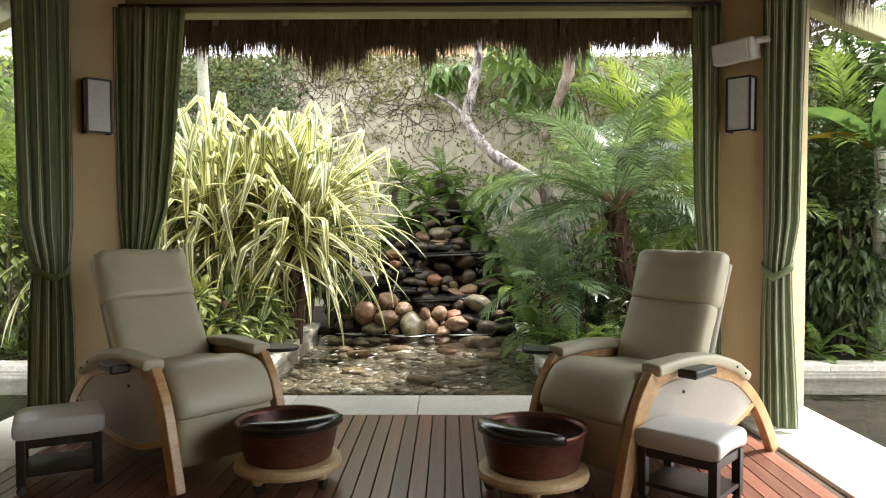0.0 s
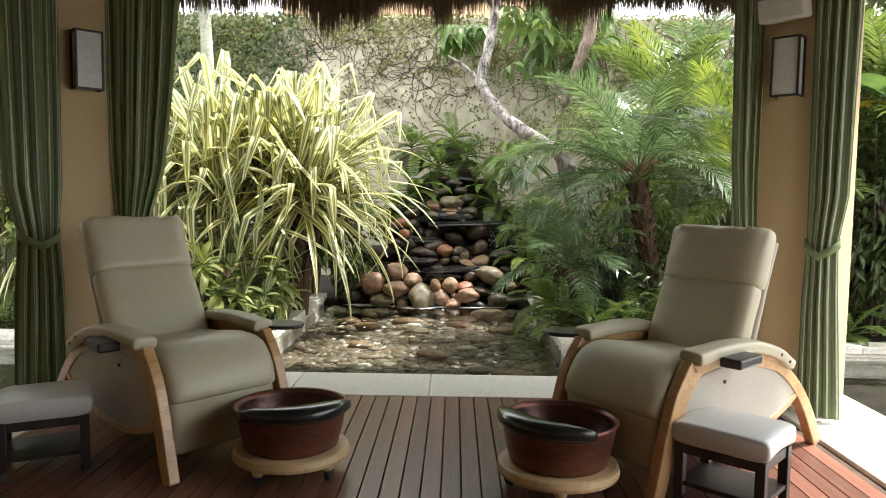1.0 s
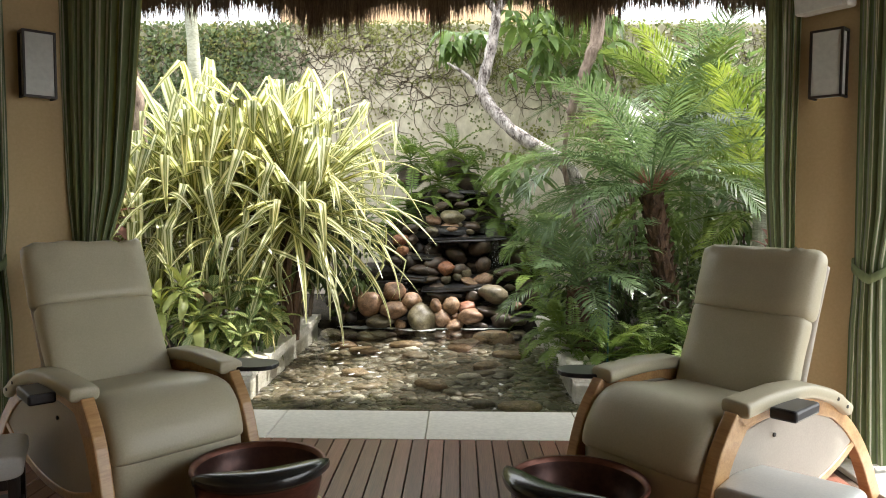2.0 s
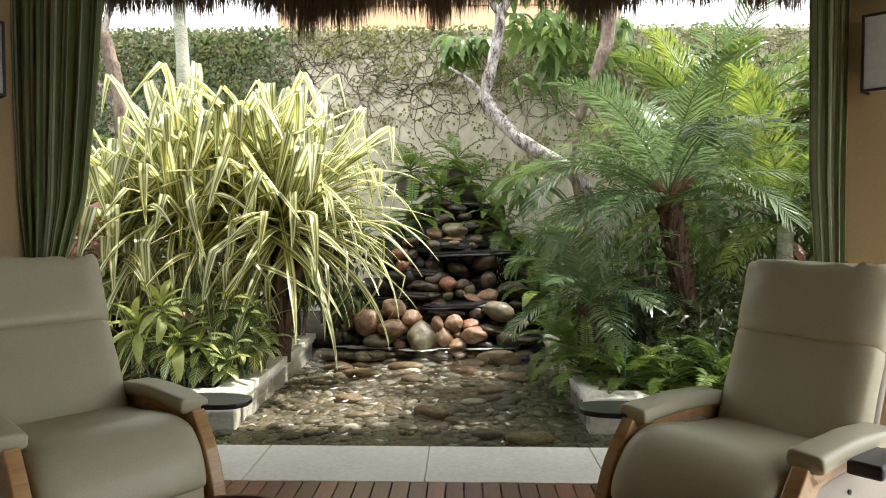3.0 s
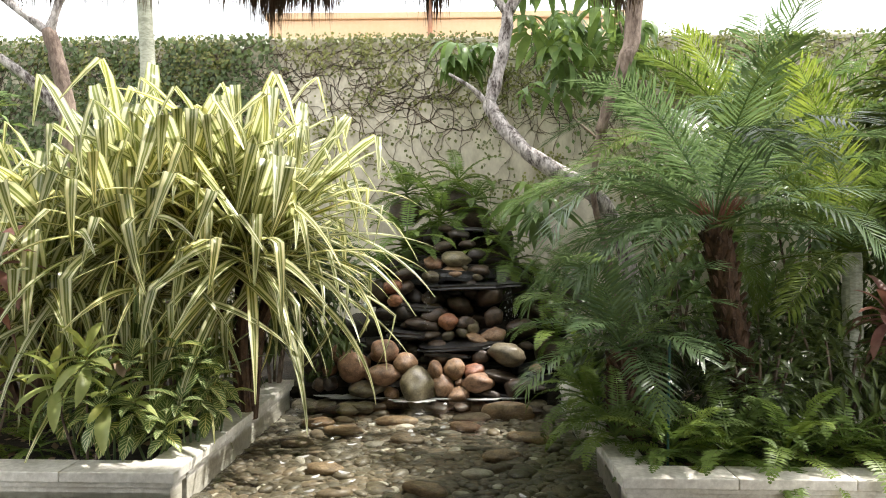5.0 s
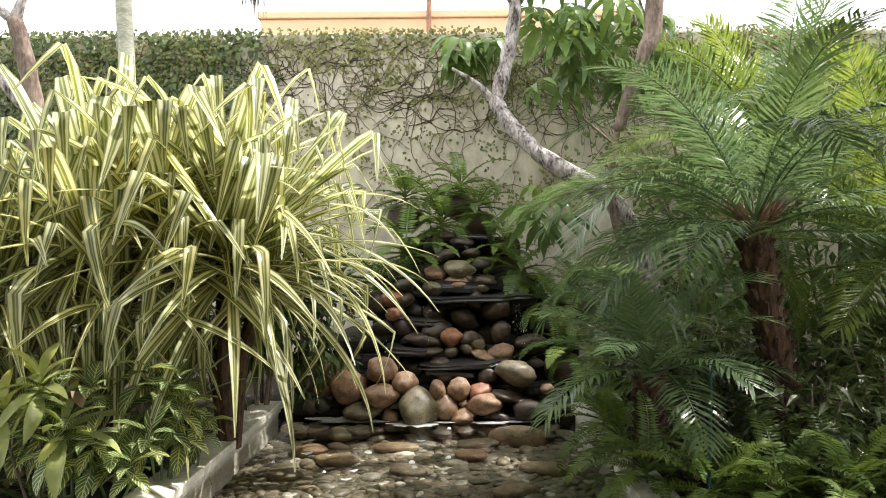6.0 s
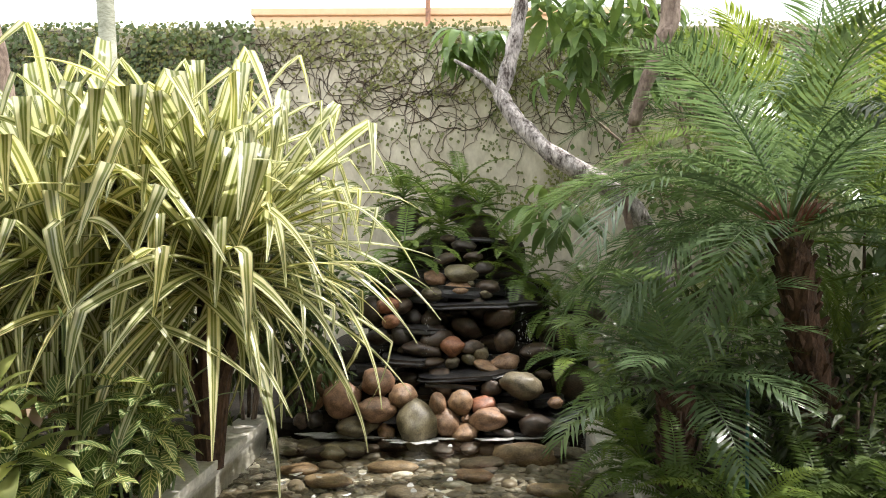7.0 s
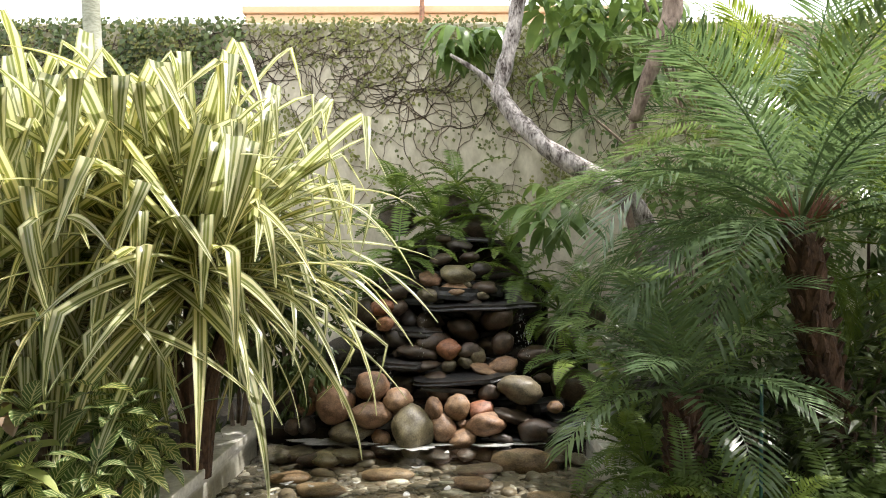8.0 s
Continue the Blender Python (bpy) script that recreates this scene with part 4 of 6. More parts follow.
# trickles of falling water: thin broken threads of drops
bm = bmesh.new()
for i in range(150):
    sx_, y, z0, z1 = ((0.52, 9.60, 0.86, 0.5), (-0.35, 9.62, 0.86, 0.45), (-0.72, 9.5, 0.62, 0.1), (-0.6, 9.45, 0.42, 0.05), (0.45, 9.6, 0.86, 0.55))[i % 5]
    z = rng.uniform(z1, z0)
    r = rng.uniform(0.0012, 0.003)
    c = bmesh.ops.create_icosphere(bm, subdivisions=1, radius=r)["verts"]
    bmesh.ops.transform(bm, matrix=Matrix.Translation((sx_ + rng.gauss(0, 0.02), y + rng.gauss(0, 0.01), z)) @ Matrix.Diagonal((1, 1, rng.uniform(1.5, 4), 1)), verts=c)
tagged(part("water_drops", bm, SHADE_GLASS), "falling water drops below the slate ledges", "water", kind="stuff")

# foam where the trickles meet the pool
bm = bmesh.new()
for x, y, w, d, seed in ((-0.42, 9.02, 0.2, 0.09, 1), (-1.15, 9.2, 0.22, 0.07, 2), (-0.95, 9.12, 0.3, 0.05, 3), (0.2, 9.1, 0.16, 0.05, 4), (0.42, 9.15, 0.2, 0.04, 5), (-0.3, 9.1, 0.25, 0.04, 6)):
    n = 22
    ring = [bm.verts.new((x + w * math.cos(t) * (1 + 0.7 * noise.noise(Vector((math.cos(t) * 2, math.sin(t) * 2, seed)))), y + d * math.sin(t) * (1 + 0.7 * noise.noise(Vector((math.cos(t) * 3, math.sin(t) * 3, seed + 9)))), WATER_Z + 0.004)) for t in (2 * math.pi * i / n for i in range(n))]
    bm.faces.new(ring)
tagged(part("foam", bm, FOAM_GLINT), "thin white foam on the pool below the waterfall", "foam", kind="stuff")

# pale flat patches on the pool, standing in for glints and white pebbles
bm = bmesh.new()
for i in range(34):
    x, y, r = rng.uniform(-1.45, 0.5) if i % 3 else rng.uniform(-1.45, -0.5), rng.uniform(5.8, 8.9), rng.uniform(0.012, 0.034)
    a0 = rng.uniform(0, 6.28)
    ring = [bm.verts.new((x + r * 1.5 * math.cos(t) * math.cos(a0) - r * 0.7 * math.sin(t) * math.sin(a0), y + r * 1.5 * math.cos(t) * math.sin(a0) + r * 0.7 * math.sin(t) * math.cos(a0),
                          WATER_Z + 0.004 + 0.004 * math.cos(2 * t))) for t in (2 * math.pi * k / 9 for k in range(9))]
    bm.faces.new(ring)
tagged(part("petals", bm, FOAM_GLINT), "pale flat patches on the pool standing for glints and white pebbles", "petals", kind="stuff")

# pebbles of the pool bed
def pebble_field(x0, x1, y0, y1, n, seed, r=(0.03, 0.075), base=BED_Z):
    rr = random.Random(seed)
    unit = bmesh.new()
    bmesh.ops.create_icosphere(unit, subdivisions=2, radius=1.0)
    uvs = [tuple(v.co) for v in unit.verts]
    ufs = [tuple(v.index for v in f.verts) for f in unit.faces]
    unit.free()
    U = np.array(uvs)
    V, F = [], []
    for i in range(n):
        a = rr.uniform(*r) * (1.0 if rr.random() > 0.06 else 1.7)
        s = np.array((a * rr.uniform(1.0, 1.7), a * rr.uniform(0.7, 1.0), a * rr.uniform(0.3, 0.5)))
        t = rr.uniform(0, math.pi)
        wob = 1 + 0.12 * np.sin(U[:, [1]] * 2.3 + i) + 0.08 * np.cos(U[:, [0]] * 3.1 + 2 * i)
        P = U * wob * s
        c, q = math.cos(t), math.sin(t)
        P = np.stack((P[:, 0] * c - P[:, 1] * q, P[:, 0] * q + P[:, 1] * c, P[:, 2]), 1)
        P += (rr.uniform(x0, x1), rr.uniform(y0, y1), base + s[2] * rr.uniform(0.1, 0.8))
        k = len(V) * len(uvs)
        V.append(P)
        F += [tuple(k + j for j in f) for f in ufs]
    ob = new("pebbles", mesh_from("pebbles", np.concatenate(V).tolist(), F, PEBBLE))
    return tagged(ob, "mixed brown and grey pebbles under the pool water", "pebbles", kind="stuff")


pebble_field(POOL_L, POOL_R, PAVE_F - 0.02, POOL_B - 0.1, 8500, 1, (0.02, 0.048))
pebble_field(-3.2, POOL_L, PAVE_F - 0.02, KERB_Y, 1300, 2, (0.02, 0.05))
pebble_field(POOL_R, 2.4, PAVE_F - 0.02, KERB_Y, 1300, 3, (0.02, 0.05))
BIG = [cobble("river_stone", m_, 90 + i) for i, m_ in enumerate((RIVER_SUNK,) * 3)]
for i, (x, y, w, d) in enumerate(((0.42, 8.95, 0.26, 0.14), (-0.9, 7.35, 0.16, 0.11), (-0.2, 6.95, 0.19, 0.08), (-0.55, 8.7, 0.2, 0.12), (-1.2, 8.6, 0.18, 0.12), (0.1, 8.8, 0.2, 0.1),
                                  (0.55, 8.2, 0.2, 0.13), (-0.95, 8.35, 0.2, 0.13), (-0.4, 8.1, 0.16, 0.12), (0.3, 7.7, 0.16, 0.12), (-1.25, 8.0, 0.16, 0.1), (0.5, 6.3, 0.2, 0.1), (-0.3, 6.1, 0.17, 0.1), (0.05, 8.5, 0.17, 0.12))):
    ob = new("river_stone", BIG[i % 3])
    ob.matrix_world = pose(x, y, BED_Z + 0.04, 0, 0, rng.uniform(-30, 30)) @ Matrix.Diagonal((w * 0.85, d * 0.85, 0.05 if i else 0.13, 1))
    tagged(ob, "broad flat river stone lying on the pool bed", "stone", "stones on the pool bed")

# ---- furniture ----


def cushion(line, w, t, e=4.5, seg=28, taper=None, cap=(0.97, 0.86, 0.55)):
    """A padded form: rounded cross-sections along a line in the y-z plane, closed by soft ends."""
    bm = bmesh.new()
    P = [Vector((0, a, b)) for a, b in line]
    n = len(P)
    secs = []
    d0 = (P[0] - P[1]).normalized()
    d1 = (P[-1] - P[-2]).normalized()
    for k, s in enumerate(reversed(cap)):
        secs.append((P[0] + d0 * t * 0.30 * (1 - k / len(cap)) ** 0.5 * 0.9, (P[1] - P[0]).normalized(), s, 0))
    for i in range(n):
        secs.append((P[i], (P[min(i + 1, n - 1)] - P[max(i - 1, 0)]).normalized(), 1.0, i))
    for k, s in enumerate(cap):
        secs.append((P[-1] + d1 * t * 0.30 * ((k + 1) / len(cap)) ** 0.5 * 0.9, d1, s, n - 1))
    rings = []
    for p, d, s, i in secs:
        nrm = Vector((0, -d.z, d.y))
        ww = (w if taper is None else taper[i]) * (1 - (1 - s) * 0.25)
        tt = t * s
        ring = []
        for k in range(seg):
            a = 2 * math.pi * k / seg
            c, q = math.cos(a), math.sin(a)
            x = ww / 2 * math.copysign(abs(c) ** (2 / e), c)
            h = tt / 2 * math.copysign(abs(q) ** (2 / (e * 0.62)), q)
            crease = 0.004 * noise.noise(Vector((x * 14, p.y * 9, p.z * 9))) + 0.004 * noise.noise(Vector((x * 5 + 3, p.y * 22, p.z * 22)))
            ring.append(bm.verts.new(p + Vector((x, 0, 0)) + nrm * (h + crease)))
        rings.append(ring)
    for a, b in zip(rings, rings[1:]):
        for k in range(seg):
            bm.faces.new((a[k], a[(k + 1) % seg], b[(k + 1) % seg], b[k]))
    bm.faces.new(list(reversed(rings[0])))
    bm.faces.new(rings[-1])
    bmesh.ops.recalc_face_normals(bm, faces=bm.faces[:])
    return bm


def sm2(pts, n):
    return [(p.y, p.z) for p in smooth_line([(0, a, b) for a, b in pts], n)]


def recliner(m, label, near, lean):
    """A wooden-sided recliner; it faces -y. One arm has its swivel tray folded to its side (near), the other has it swung out. lean: how far the top lies back."""
    ob = thing("recliner", m, label, "recliner", "recliners on the deck")
    head = cushion(sm2([(0.205 + lean * 0.75, 0.885), (0.24 + lean * 0.9, 0.985), (0.275 + lean, 1.08)], 14), 0.56, 0.17, 4.2, 44)
    for v in head.verts:                 # gathers along the top seam, and soft pinched corners
        k = max(0.0, min(1.0, (v.co.z - 1.0) / 0.1))
        v.co.z += k * (0.020 * noise.noise(Vector((v.co.x * 38, v.co.y * 6, 1.5))) + 0.05 * max(0.0, abs(v.co.x) - 0.20))
        v.co.y += k * 0.018 * noise.noise(Vector((v.co.x * 30, 4.0, v.co.z * 7)))
    part("headrest", head, LEATHER, ob, smooth=True)
    part("backrest", cushion(sm2([(0.04, 0.50), (0.10 + lean * 0.3, 0.65), (0.175 + lean * 0.65, 0.825)], 12), 0.535, 0.13, 6), LEATHER, ob, smooth=True)
    part("seat", cushion(sm2([(0.10, 0.46), (-0.15, 0.475), (-0.37, 0.505), (-0.465, 0.49), (-0.525, 0.42), (-0.545, 0.36)], 16), 0.565, 0.15, 6), LEATHER, ob, smooth=True)
    part("leg_rest", cushion(sm2([(-0.545, 0.34), (-0.545, 0.24), (-0.515, 0.12)], 9), 0.55, 0.11, 6), LEATHER, ob, smooth=True)
    part("back_shell", cushion(sm2([(0.13, 0.45), (0.19 + lean * 0.3, 0.66), (0.345 + lean, 1.06)], 8), 0.52, 0.05, 6), SIDE_PANEL, ob, smooth=True)
    part("mechanism", B(-0.25, 0.25, -0.40, 0.25, 0.12, 0.38, 0.02), BLACK_IRON, ob)
    for y, z in ((-0.47, 0.20), (0.45, 0.22)):
        part("stretcher", B(-0.295, 0.295, y - 0.03, y + 0.03, z, z + 0.06, 0.006), MAPLE, ob)
    for s in (-1, 1):
        x = s * 0.315
        side = part("side_frame", band(sm2([(-0.47, 0.50), (-0.36, 0.545), (-0.14, 0.56), (0.10, 0.53), (0.34, 0.42), (0.53, 0.24), (0.68, 0.0)], 28),
                                       [0.05 + 0.03 * min(1, max(0, (i - 14) / 13)) for i in range(28)], 0.05), MAPLE, ob)
        side.location.x = x
        leg = part("front_leg", band(sm2([(-0.42, 0.555), (-0.52, 0.42), (-0.585, 0.24), (-0.655, 0.0)], 14), [0.10 - 0.002 * i for i in range(14)], 0.052), MAPLE, ob)
        leg.location.x = x
        bow = part("lower_rail", band(sm2([(-0.57, 0.24), (-0.30, 0.165), (0.0, 0.165), (0.28, 0.23), (0.46, 0.315)], 16), 0.036, 0.044), MAPLE, ob)
        bow.location.x = x
        top = sm2([(-0.50, 0.42), (-0.42, 0.50), (-0.14, 0.535), (0.10, 0.505), (0.32, 0.40), (0.45, 0.30)], 20)
        low = sm2([(0.45, 0.30), (0.28, 0.225), (0.0, 0.16), (-0.30, 0.16), (-0.55, 0.235)], 14)
        pn = part("side_panel", plate(top + low, 0.034, "x", 0.006), SIDE_PANEL, ob, "taupe padded side panel")
        pn.location.x = x
        kn = part("knob", lathe([(0.0, 0.0), (0.008, 0.0), (0.009, 0.006), (0.0, 0.009)], 10), BLACK_IRON, ob)
        kn.matrix_local = pose(x + s * 0.017, -0.20, 0.46, 0, 90 * s, 0)
        sup = part("arm_support", plate([(-0.44, 0.525), (-0.12, 0.55), (0.26, 0.44), (0.29, 0.465), (0.0, 0.572), (-0.30, 0.58), (-0.465, 0.568)], 0.052, "x", 0.006), MAPLE, ob)
        sup.location.x = x
        pad = part("armrest", cushion(sm2([(-0.42, 0.596), (-0.22, 0.607), (0.0, 0.60), (0.19, 0.55), (0.33, 0.475)], 14), 0.115, 0.06, 5, 20), LEATHER, ob, smooth=True)
        pad.location.x = x
        for dy in (0.21, 0.29):
            scw = part("screw", lathe([(0.0, 0.0), (0.008, 0.0), (0.008, 0.004), (0.0, 0.005)], 8), BLACK_IRON, ob)
            scw.matrix_local = pose(x + s * 0.056, dy, 0.54 - (dy - 0.21) * 0.55, 0, 90 * s, 0)
        n = 22
        if s == near:
            tray = part("tray", B(-0.05, 0.05, -0.105, 0.105, -0.022, 0.022, 0.010), BLACK_TRAY, ob, "black folded tray block")
            tray.matrix_local = pose(x + s * 0.095, -0.20, 0.572, 0, 0, s * 6)
            part("pivot", tube([(x + s * 0.03, -0.20, 0.572), (x + s * 0.07, -0.20, 0.572)], [0.012, 0.012], 8), BLACK_IRON, ob)
        else:
            edge = [(0.10 * math.copysign(abs(math.cos(a)) ** 0.7, math.cos(a)), 0.165 * math.copysign(abs(math.sin(a)) ** 0.8, math.sin(a))) for a in (2 * math.pi * i / n for i in range(n))]
            tray = part("tray", plate(edge, 0.02, "z", 0.005), BLACK_TRAY, ob, "black oval swivel tray")
            tray.matrix_local = pose(x + s * 0.10, -0.37, 0.580, 0, 0, s * 38)
            part("pivot", tube([(x + s * 0.03, -0.34, 0.525), (x + s * 0.03, -0.34, 0.571)], [0.012, 0.012], 8), BLACK_IRON, ob)
    return ob


recliner(pose(1.18, 4.04, 0, 0, 0, -53), "taupe leather recliner with curved maple sides and a black tray", 1, -0.02)
recliner(pose(-1.525, 4.16, 0, 0, 0, 49), "taupe leather recliner with curved maple sides and a black tray", -1, 0.075)


def basin(m, turn, label):
    """A copper foot basin with a crescent headrest pad on its rim."""
    ob = thing("foot_basin", m, label, "foot basin", "foot basins")
    part("bowl", lathe([(0.200, 0.0), (0.213, 0.008), (0.233, 0.085), (0.247, 0.165), (0.260, 0.186), (0.257, 0.196), (0.243, 0.192), (0.236, 0.16), (0.215, 0.04), (0.0, 0.03)], 56), COPPER, ob, smooth=True)
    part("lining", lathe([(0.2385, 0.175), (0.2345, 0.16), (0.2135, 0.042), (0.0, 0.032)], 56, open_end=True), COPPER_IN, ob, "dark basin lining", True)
    bm = bmesh.new()
    n, seg = 30, 14
    rings = []
    for i in range(n + 1):
        a = -1 + 2 * i / n
        ang = radians(turn) + a * radians(68)
        w = max(0.012, 0.275 * (1 - math.cos(radians(68)) / math.cos(a * radians(68))))
        k = (w / 0.172) ** 0.5
        h = 0.012 + 0.048 * k
        rm = 0.275 - w / 2
        ring = []
        for j in range(seg):
            t = 2 * math.pi * j / seg
            c, q = math.cos(t), math.sin(t)
            r = rm + w / 2 * c
            ring.append(bm.verts.new((r * math.cos(ang), r * math.sin(ang), 0.192 + h * (0.7 * q if q > 0 else 0.85 * q) + 0.012 * c * k)))
        rings.append(ring)
    for a, b in zip(rings, rings[1:]):
        for j in range(seg):
            bm.faces.new((a[j], a[(j + 1) % seg], b[(j + 1) % seg], b[j]))
    bm.faces.new(rings[0])
    bm.faces.new(rings[-1])
    bmesh.ops.recalc_face_normals(bm, faces=bm.faces[:])
    part("rim_pad", bm, BLACK_VINYL, ob, "glossy black padded crescent on the rim", True)
    return ob


def dolly(m, label):
    ob = thing("dolly", m, label, "dolly", "wooden dollies")
    part("top", lathe([(0.0, 0.080), (0.25, 0.080), (0.264, 0.085), (0.268, 0.10), (0.262, 0.122), (0.25, 0.128), (0.0, 0.128)], 56), PALE_WOOD, ob)
    for i in range(4):
        a = math.pi / 4 + i * math.pi / 2
        x, y = 0.212 * math.cos(a), 0.212 * math.sin(a)
        c = part("caster", tube([(x, y, 0.046), (x, y, 0.055), (x, y, 0.082)], [0.019, 0.027, 0.030], 10), PALE_WOOD, ob)
        w = part("wheel", lathe([(0.0, -0.014), (0.026, -0.014), (0.030, -0.007), (0.030, 0.007), (0.026, 0.014), (0.0, 0.014)], 16), RUBBER, c)
        w.matrix_local = pose(x + 0.008, y, 0.030, 90, 0, 35 + 70 * i)
    return ob


for x, y, turn, rz in ((-0.748, 3.678, -66, 15), (0.462, 3.538, -132, 40)):
    dolly(pose(x, y, 0, 0, 0, rz), "round pale wooden dolly on black casters")
    basin(pose(x, y, 0.128), turn, "dark copper foot basin with a glossy black rim pad")


def stool(m, label):
    ob = thing("stool", m, label, "stool", "low stools")
    part("cushion", cushion([(-0.135, 0.312), (-0.07, 0.32), (0.0, 0.324), (0.07, 0.32), (0.135, 0.312)], 0.40, 0.098, 7, 32, cap=(1.0, 0.96, 0.82)), WHITE_VINYL, ob, "white vinyl padded seat", True)
    for sx_ in (-1, 1):
        for sy_ in (-1, 1):
            x, y = sx_ * 0.165, sy_ * 0.135
            leg = part("leg", B(x - 0.02, x + 0.02, y - 0.02, y + 0.02, 0.045, 0.265, 0.003), ESPRESSO, ob)
            w = part("caster", lathe([(0.0, -0.011), (0.019, -0.011), (0.0225, -0.005), (0.0225, 0.005), (0.019, 0.011), (0.0, 0.011)], 14), RUBBER, leg)
            w.matrix_local = pose(x, y, 0.0225, 90, 0, 30)
    for s in (-1, 1):
        part("apron", B(-0.145, 0.145, s * 0.135 - 0.012, s * 0.135 + 0.012, 0.222, 0.264, 0.002), ESPRESSO, ob)
        part("apron", B(s * 0.165 - 0.012, s * 0.165 + 0.012, -0.115, 0.115, 0.222, 0.264, 0.002), ESPRESSO, ob)
    part("shelf", B(-0.18, 0.18, -0.15, 0.15, 0.085, 0.105, 0.003), ESPRESSO, ob)
    return ob


stool(pose(1.17, 3.40, 0, 0, 0, -42), "low dark wooden stool with a white padded seat")
stool(pose(-1.90, 3.68, 0, 0, 0, 28), "low dark wooden stool with a white padded seat")


# ---- curtains, lamps and loudspeaker on the piers ----


def curtain(name, at, turn, rows, cloth, folds, seed, label, tie_z=None):
    """A gathered curtain: wavy cloth whose width, shift and fold depth change with the height. rows: height, shift, width, depth."""
    ob = thing("curtain", pose(at[0], at[1], 0, 0, 0, turn), label, "curtain", "curtains on the piers")
    nu, v, f, uv = folds * 14, [], [], []
    zs = np.linspace(rows[0][0], rows[-1][0], 44)
    col = [np.interp(-zs, [-r[0] for r in rows], [r[c] for r in rows]) for c in range(1, 4)]
    for j, z in enumerate(zs):
        sh, w, d = (c[j] for c in col)
        for i in range(nu + 1):
            u = i / nu
            ph = 2 * math.pi * folds * u + 0.8 * noise.noise(Vector((u * 5, z * 0.5, seed)))
            dep = 0.68 * d * math.sin(ph) * (0.75 + 0.5 * noise.noise(Vector((u * 4, z * 0.35, seed + 5))))
            x = sh + w * (u - 0.5) + 0.25 * w / folds * math.sin(2 * ph)
            v.append((x, dep + 0.03 * math.cos(math.pi * (u - 0.5)) * -1, z))
            uv.append((u * cloth, z))
    for j in range(len(zs) - 1):
        for i in range(nu):
            k = j * (nu + 1) + i
            f.append((k, k + 1, k + nu + 2, k + nu + 1))
    c = placed("cloth", mesh_from("cloth", v, f, CURTAIN, uv), Matrix.Identity(4), ob)
    so = c.modifiers.new("thickness", 'SOLIDIFY')
    so.thickness = 0.003
    if tie_z is not None:
        sh, w, d = (np.interp(-tie_z, [-r[0] for r in rows], [r[k] for r in rows]) for k in range(1, 4))
        bm = bmesh.new()
        n, rings = 28, []
        for i in range(n):
            t = 2 * math.pi * i / n
            x, y = sh + (w / 2 + 0.012) * math.cos(t), (d + 0.035) * math.sin(t)
            z = tie_z - 0.045 * math.sin(t) * -1 * 0.5 - 0.05 * (1 - abs(math.cos(t)))
            rings.append([bm.verts.new((x, y, z + q)) for q in (-0.025, 0.025)])
        for i in range(n):
            a, b = rings[i], rings[(i + 1) % n]
            bm.faces.new((a[0], b[0], b[1], a[1]))
        t_ = part("tieback", bm, CURTAIN, ob, "green canvas tie-back band", True)
        lay = t_.data.uv_layers.new(name="UVMap")
        for lp in t_.data.loops:
            co = t_.data.vertices[lp.vertex_index].co
            lay.data[lp.index].uv = (0.19 + co.z * 0.05, co.x)
        t_.modifiers.new("thickness", 'SOLIDIFY').thickness = 0.004
    return ob


LAB = "green and cream striped canvas curtain tied back at the pier"
PX_R, PX_L = CX + 2.15, CX - 2.11
curtain("outer", (PX_R + 0.14, 4.60), -45, [(2.93, 0, 0.26, 0.035), (1.3, 0, 0.22, 0.035), (1.03, -0.02, 0.17, 0.03), (0.7, -0.02, 0.20, 0.035), (0.02, 0.0, 0.24, 0.04)], 1.5, 5, 1, LAB, 1.03)
curtain("outer", (PX_L - 0.195, 4.58), 45, [(2.93, 0.0, 0.35, 0.04), (1.3, 0.01, 0.30, 0.04), (1.03, 0.03, 0.21, 0.03), (0.7, 0.03, 0.26, 0.035), (0.02, 0.02, 0.29, 0.04)], 1.5, 5, 2, LAB, 1.03)
curtain("inner", (1.79, 4.96), -8, [(2.74, -0.01, 0.19, 0.05), (1.5, 0.0, 0.16, 0.045), (1.08, 0.02, 0.13, 0.04), (0.7, 0.02, 0.16, 0.04), (0.02, 0.02, 0.2, 0.05)], 1.3, 4, 3, LAB, 1.08)
curtain("inner", (-2.0, 4.96), 6, [(2.74, 0.03, 0.50, 0.05), (1.9, 0.0, 0.42, 0.05), (1.4, -0.02, 0.34, 0.045), (1.08, -0.05, 0.20, 0.04), (0.7, -0.04, 0.24, 0.045), (0.02, -0.04, 0.3, 0.05)], 2.2, 7, 4, LAB, 1.08)
rod = part("curtain_rod", tube([(CX - 2.12, 4.96, 2.76), (CX + 2.12, 4.96, 2.76)], [0.013, 0.013], 10), BLACK_IRON)
tagged(rod, "slim dark metal curtain rod under the beam", "curtain rod")
for sgn in (-1, 1):
    fin = part("finial", lathe([(0.0, -0.03), (0.022, -0.02), (0.028, 0.0), (0.022, 0.02), (0.0, 0.03)], 12), STEEL, rod, "pale knob", True)
    fin.location = (CX + sgn * 2.12, 4.96, 2.76)


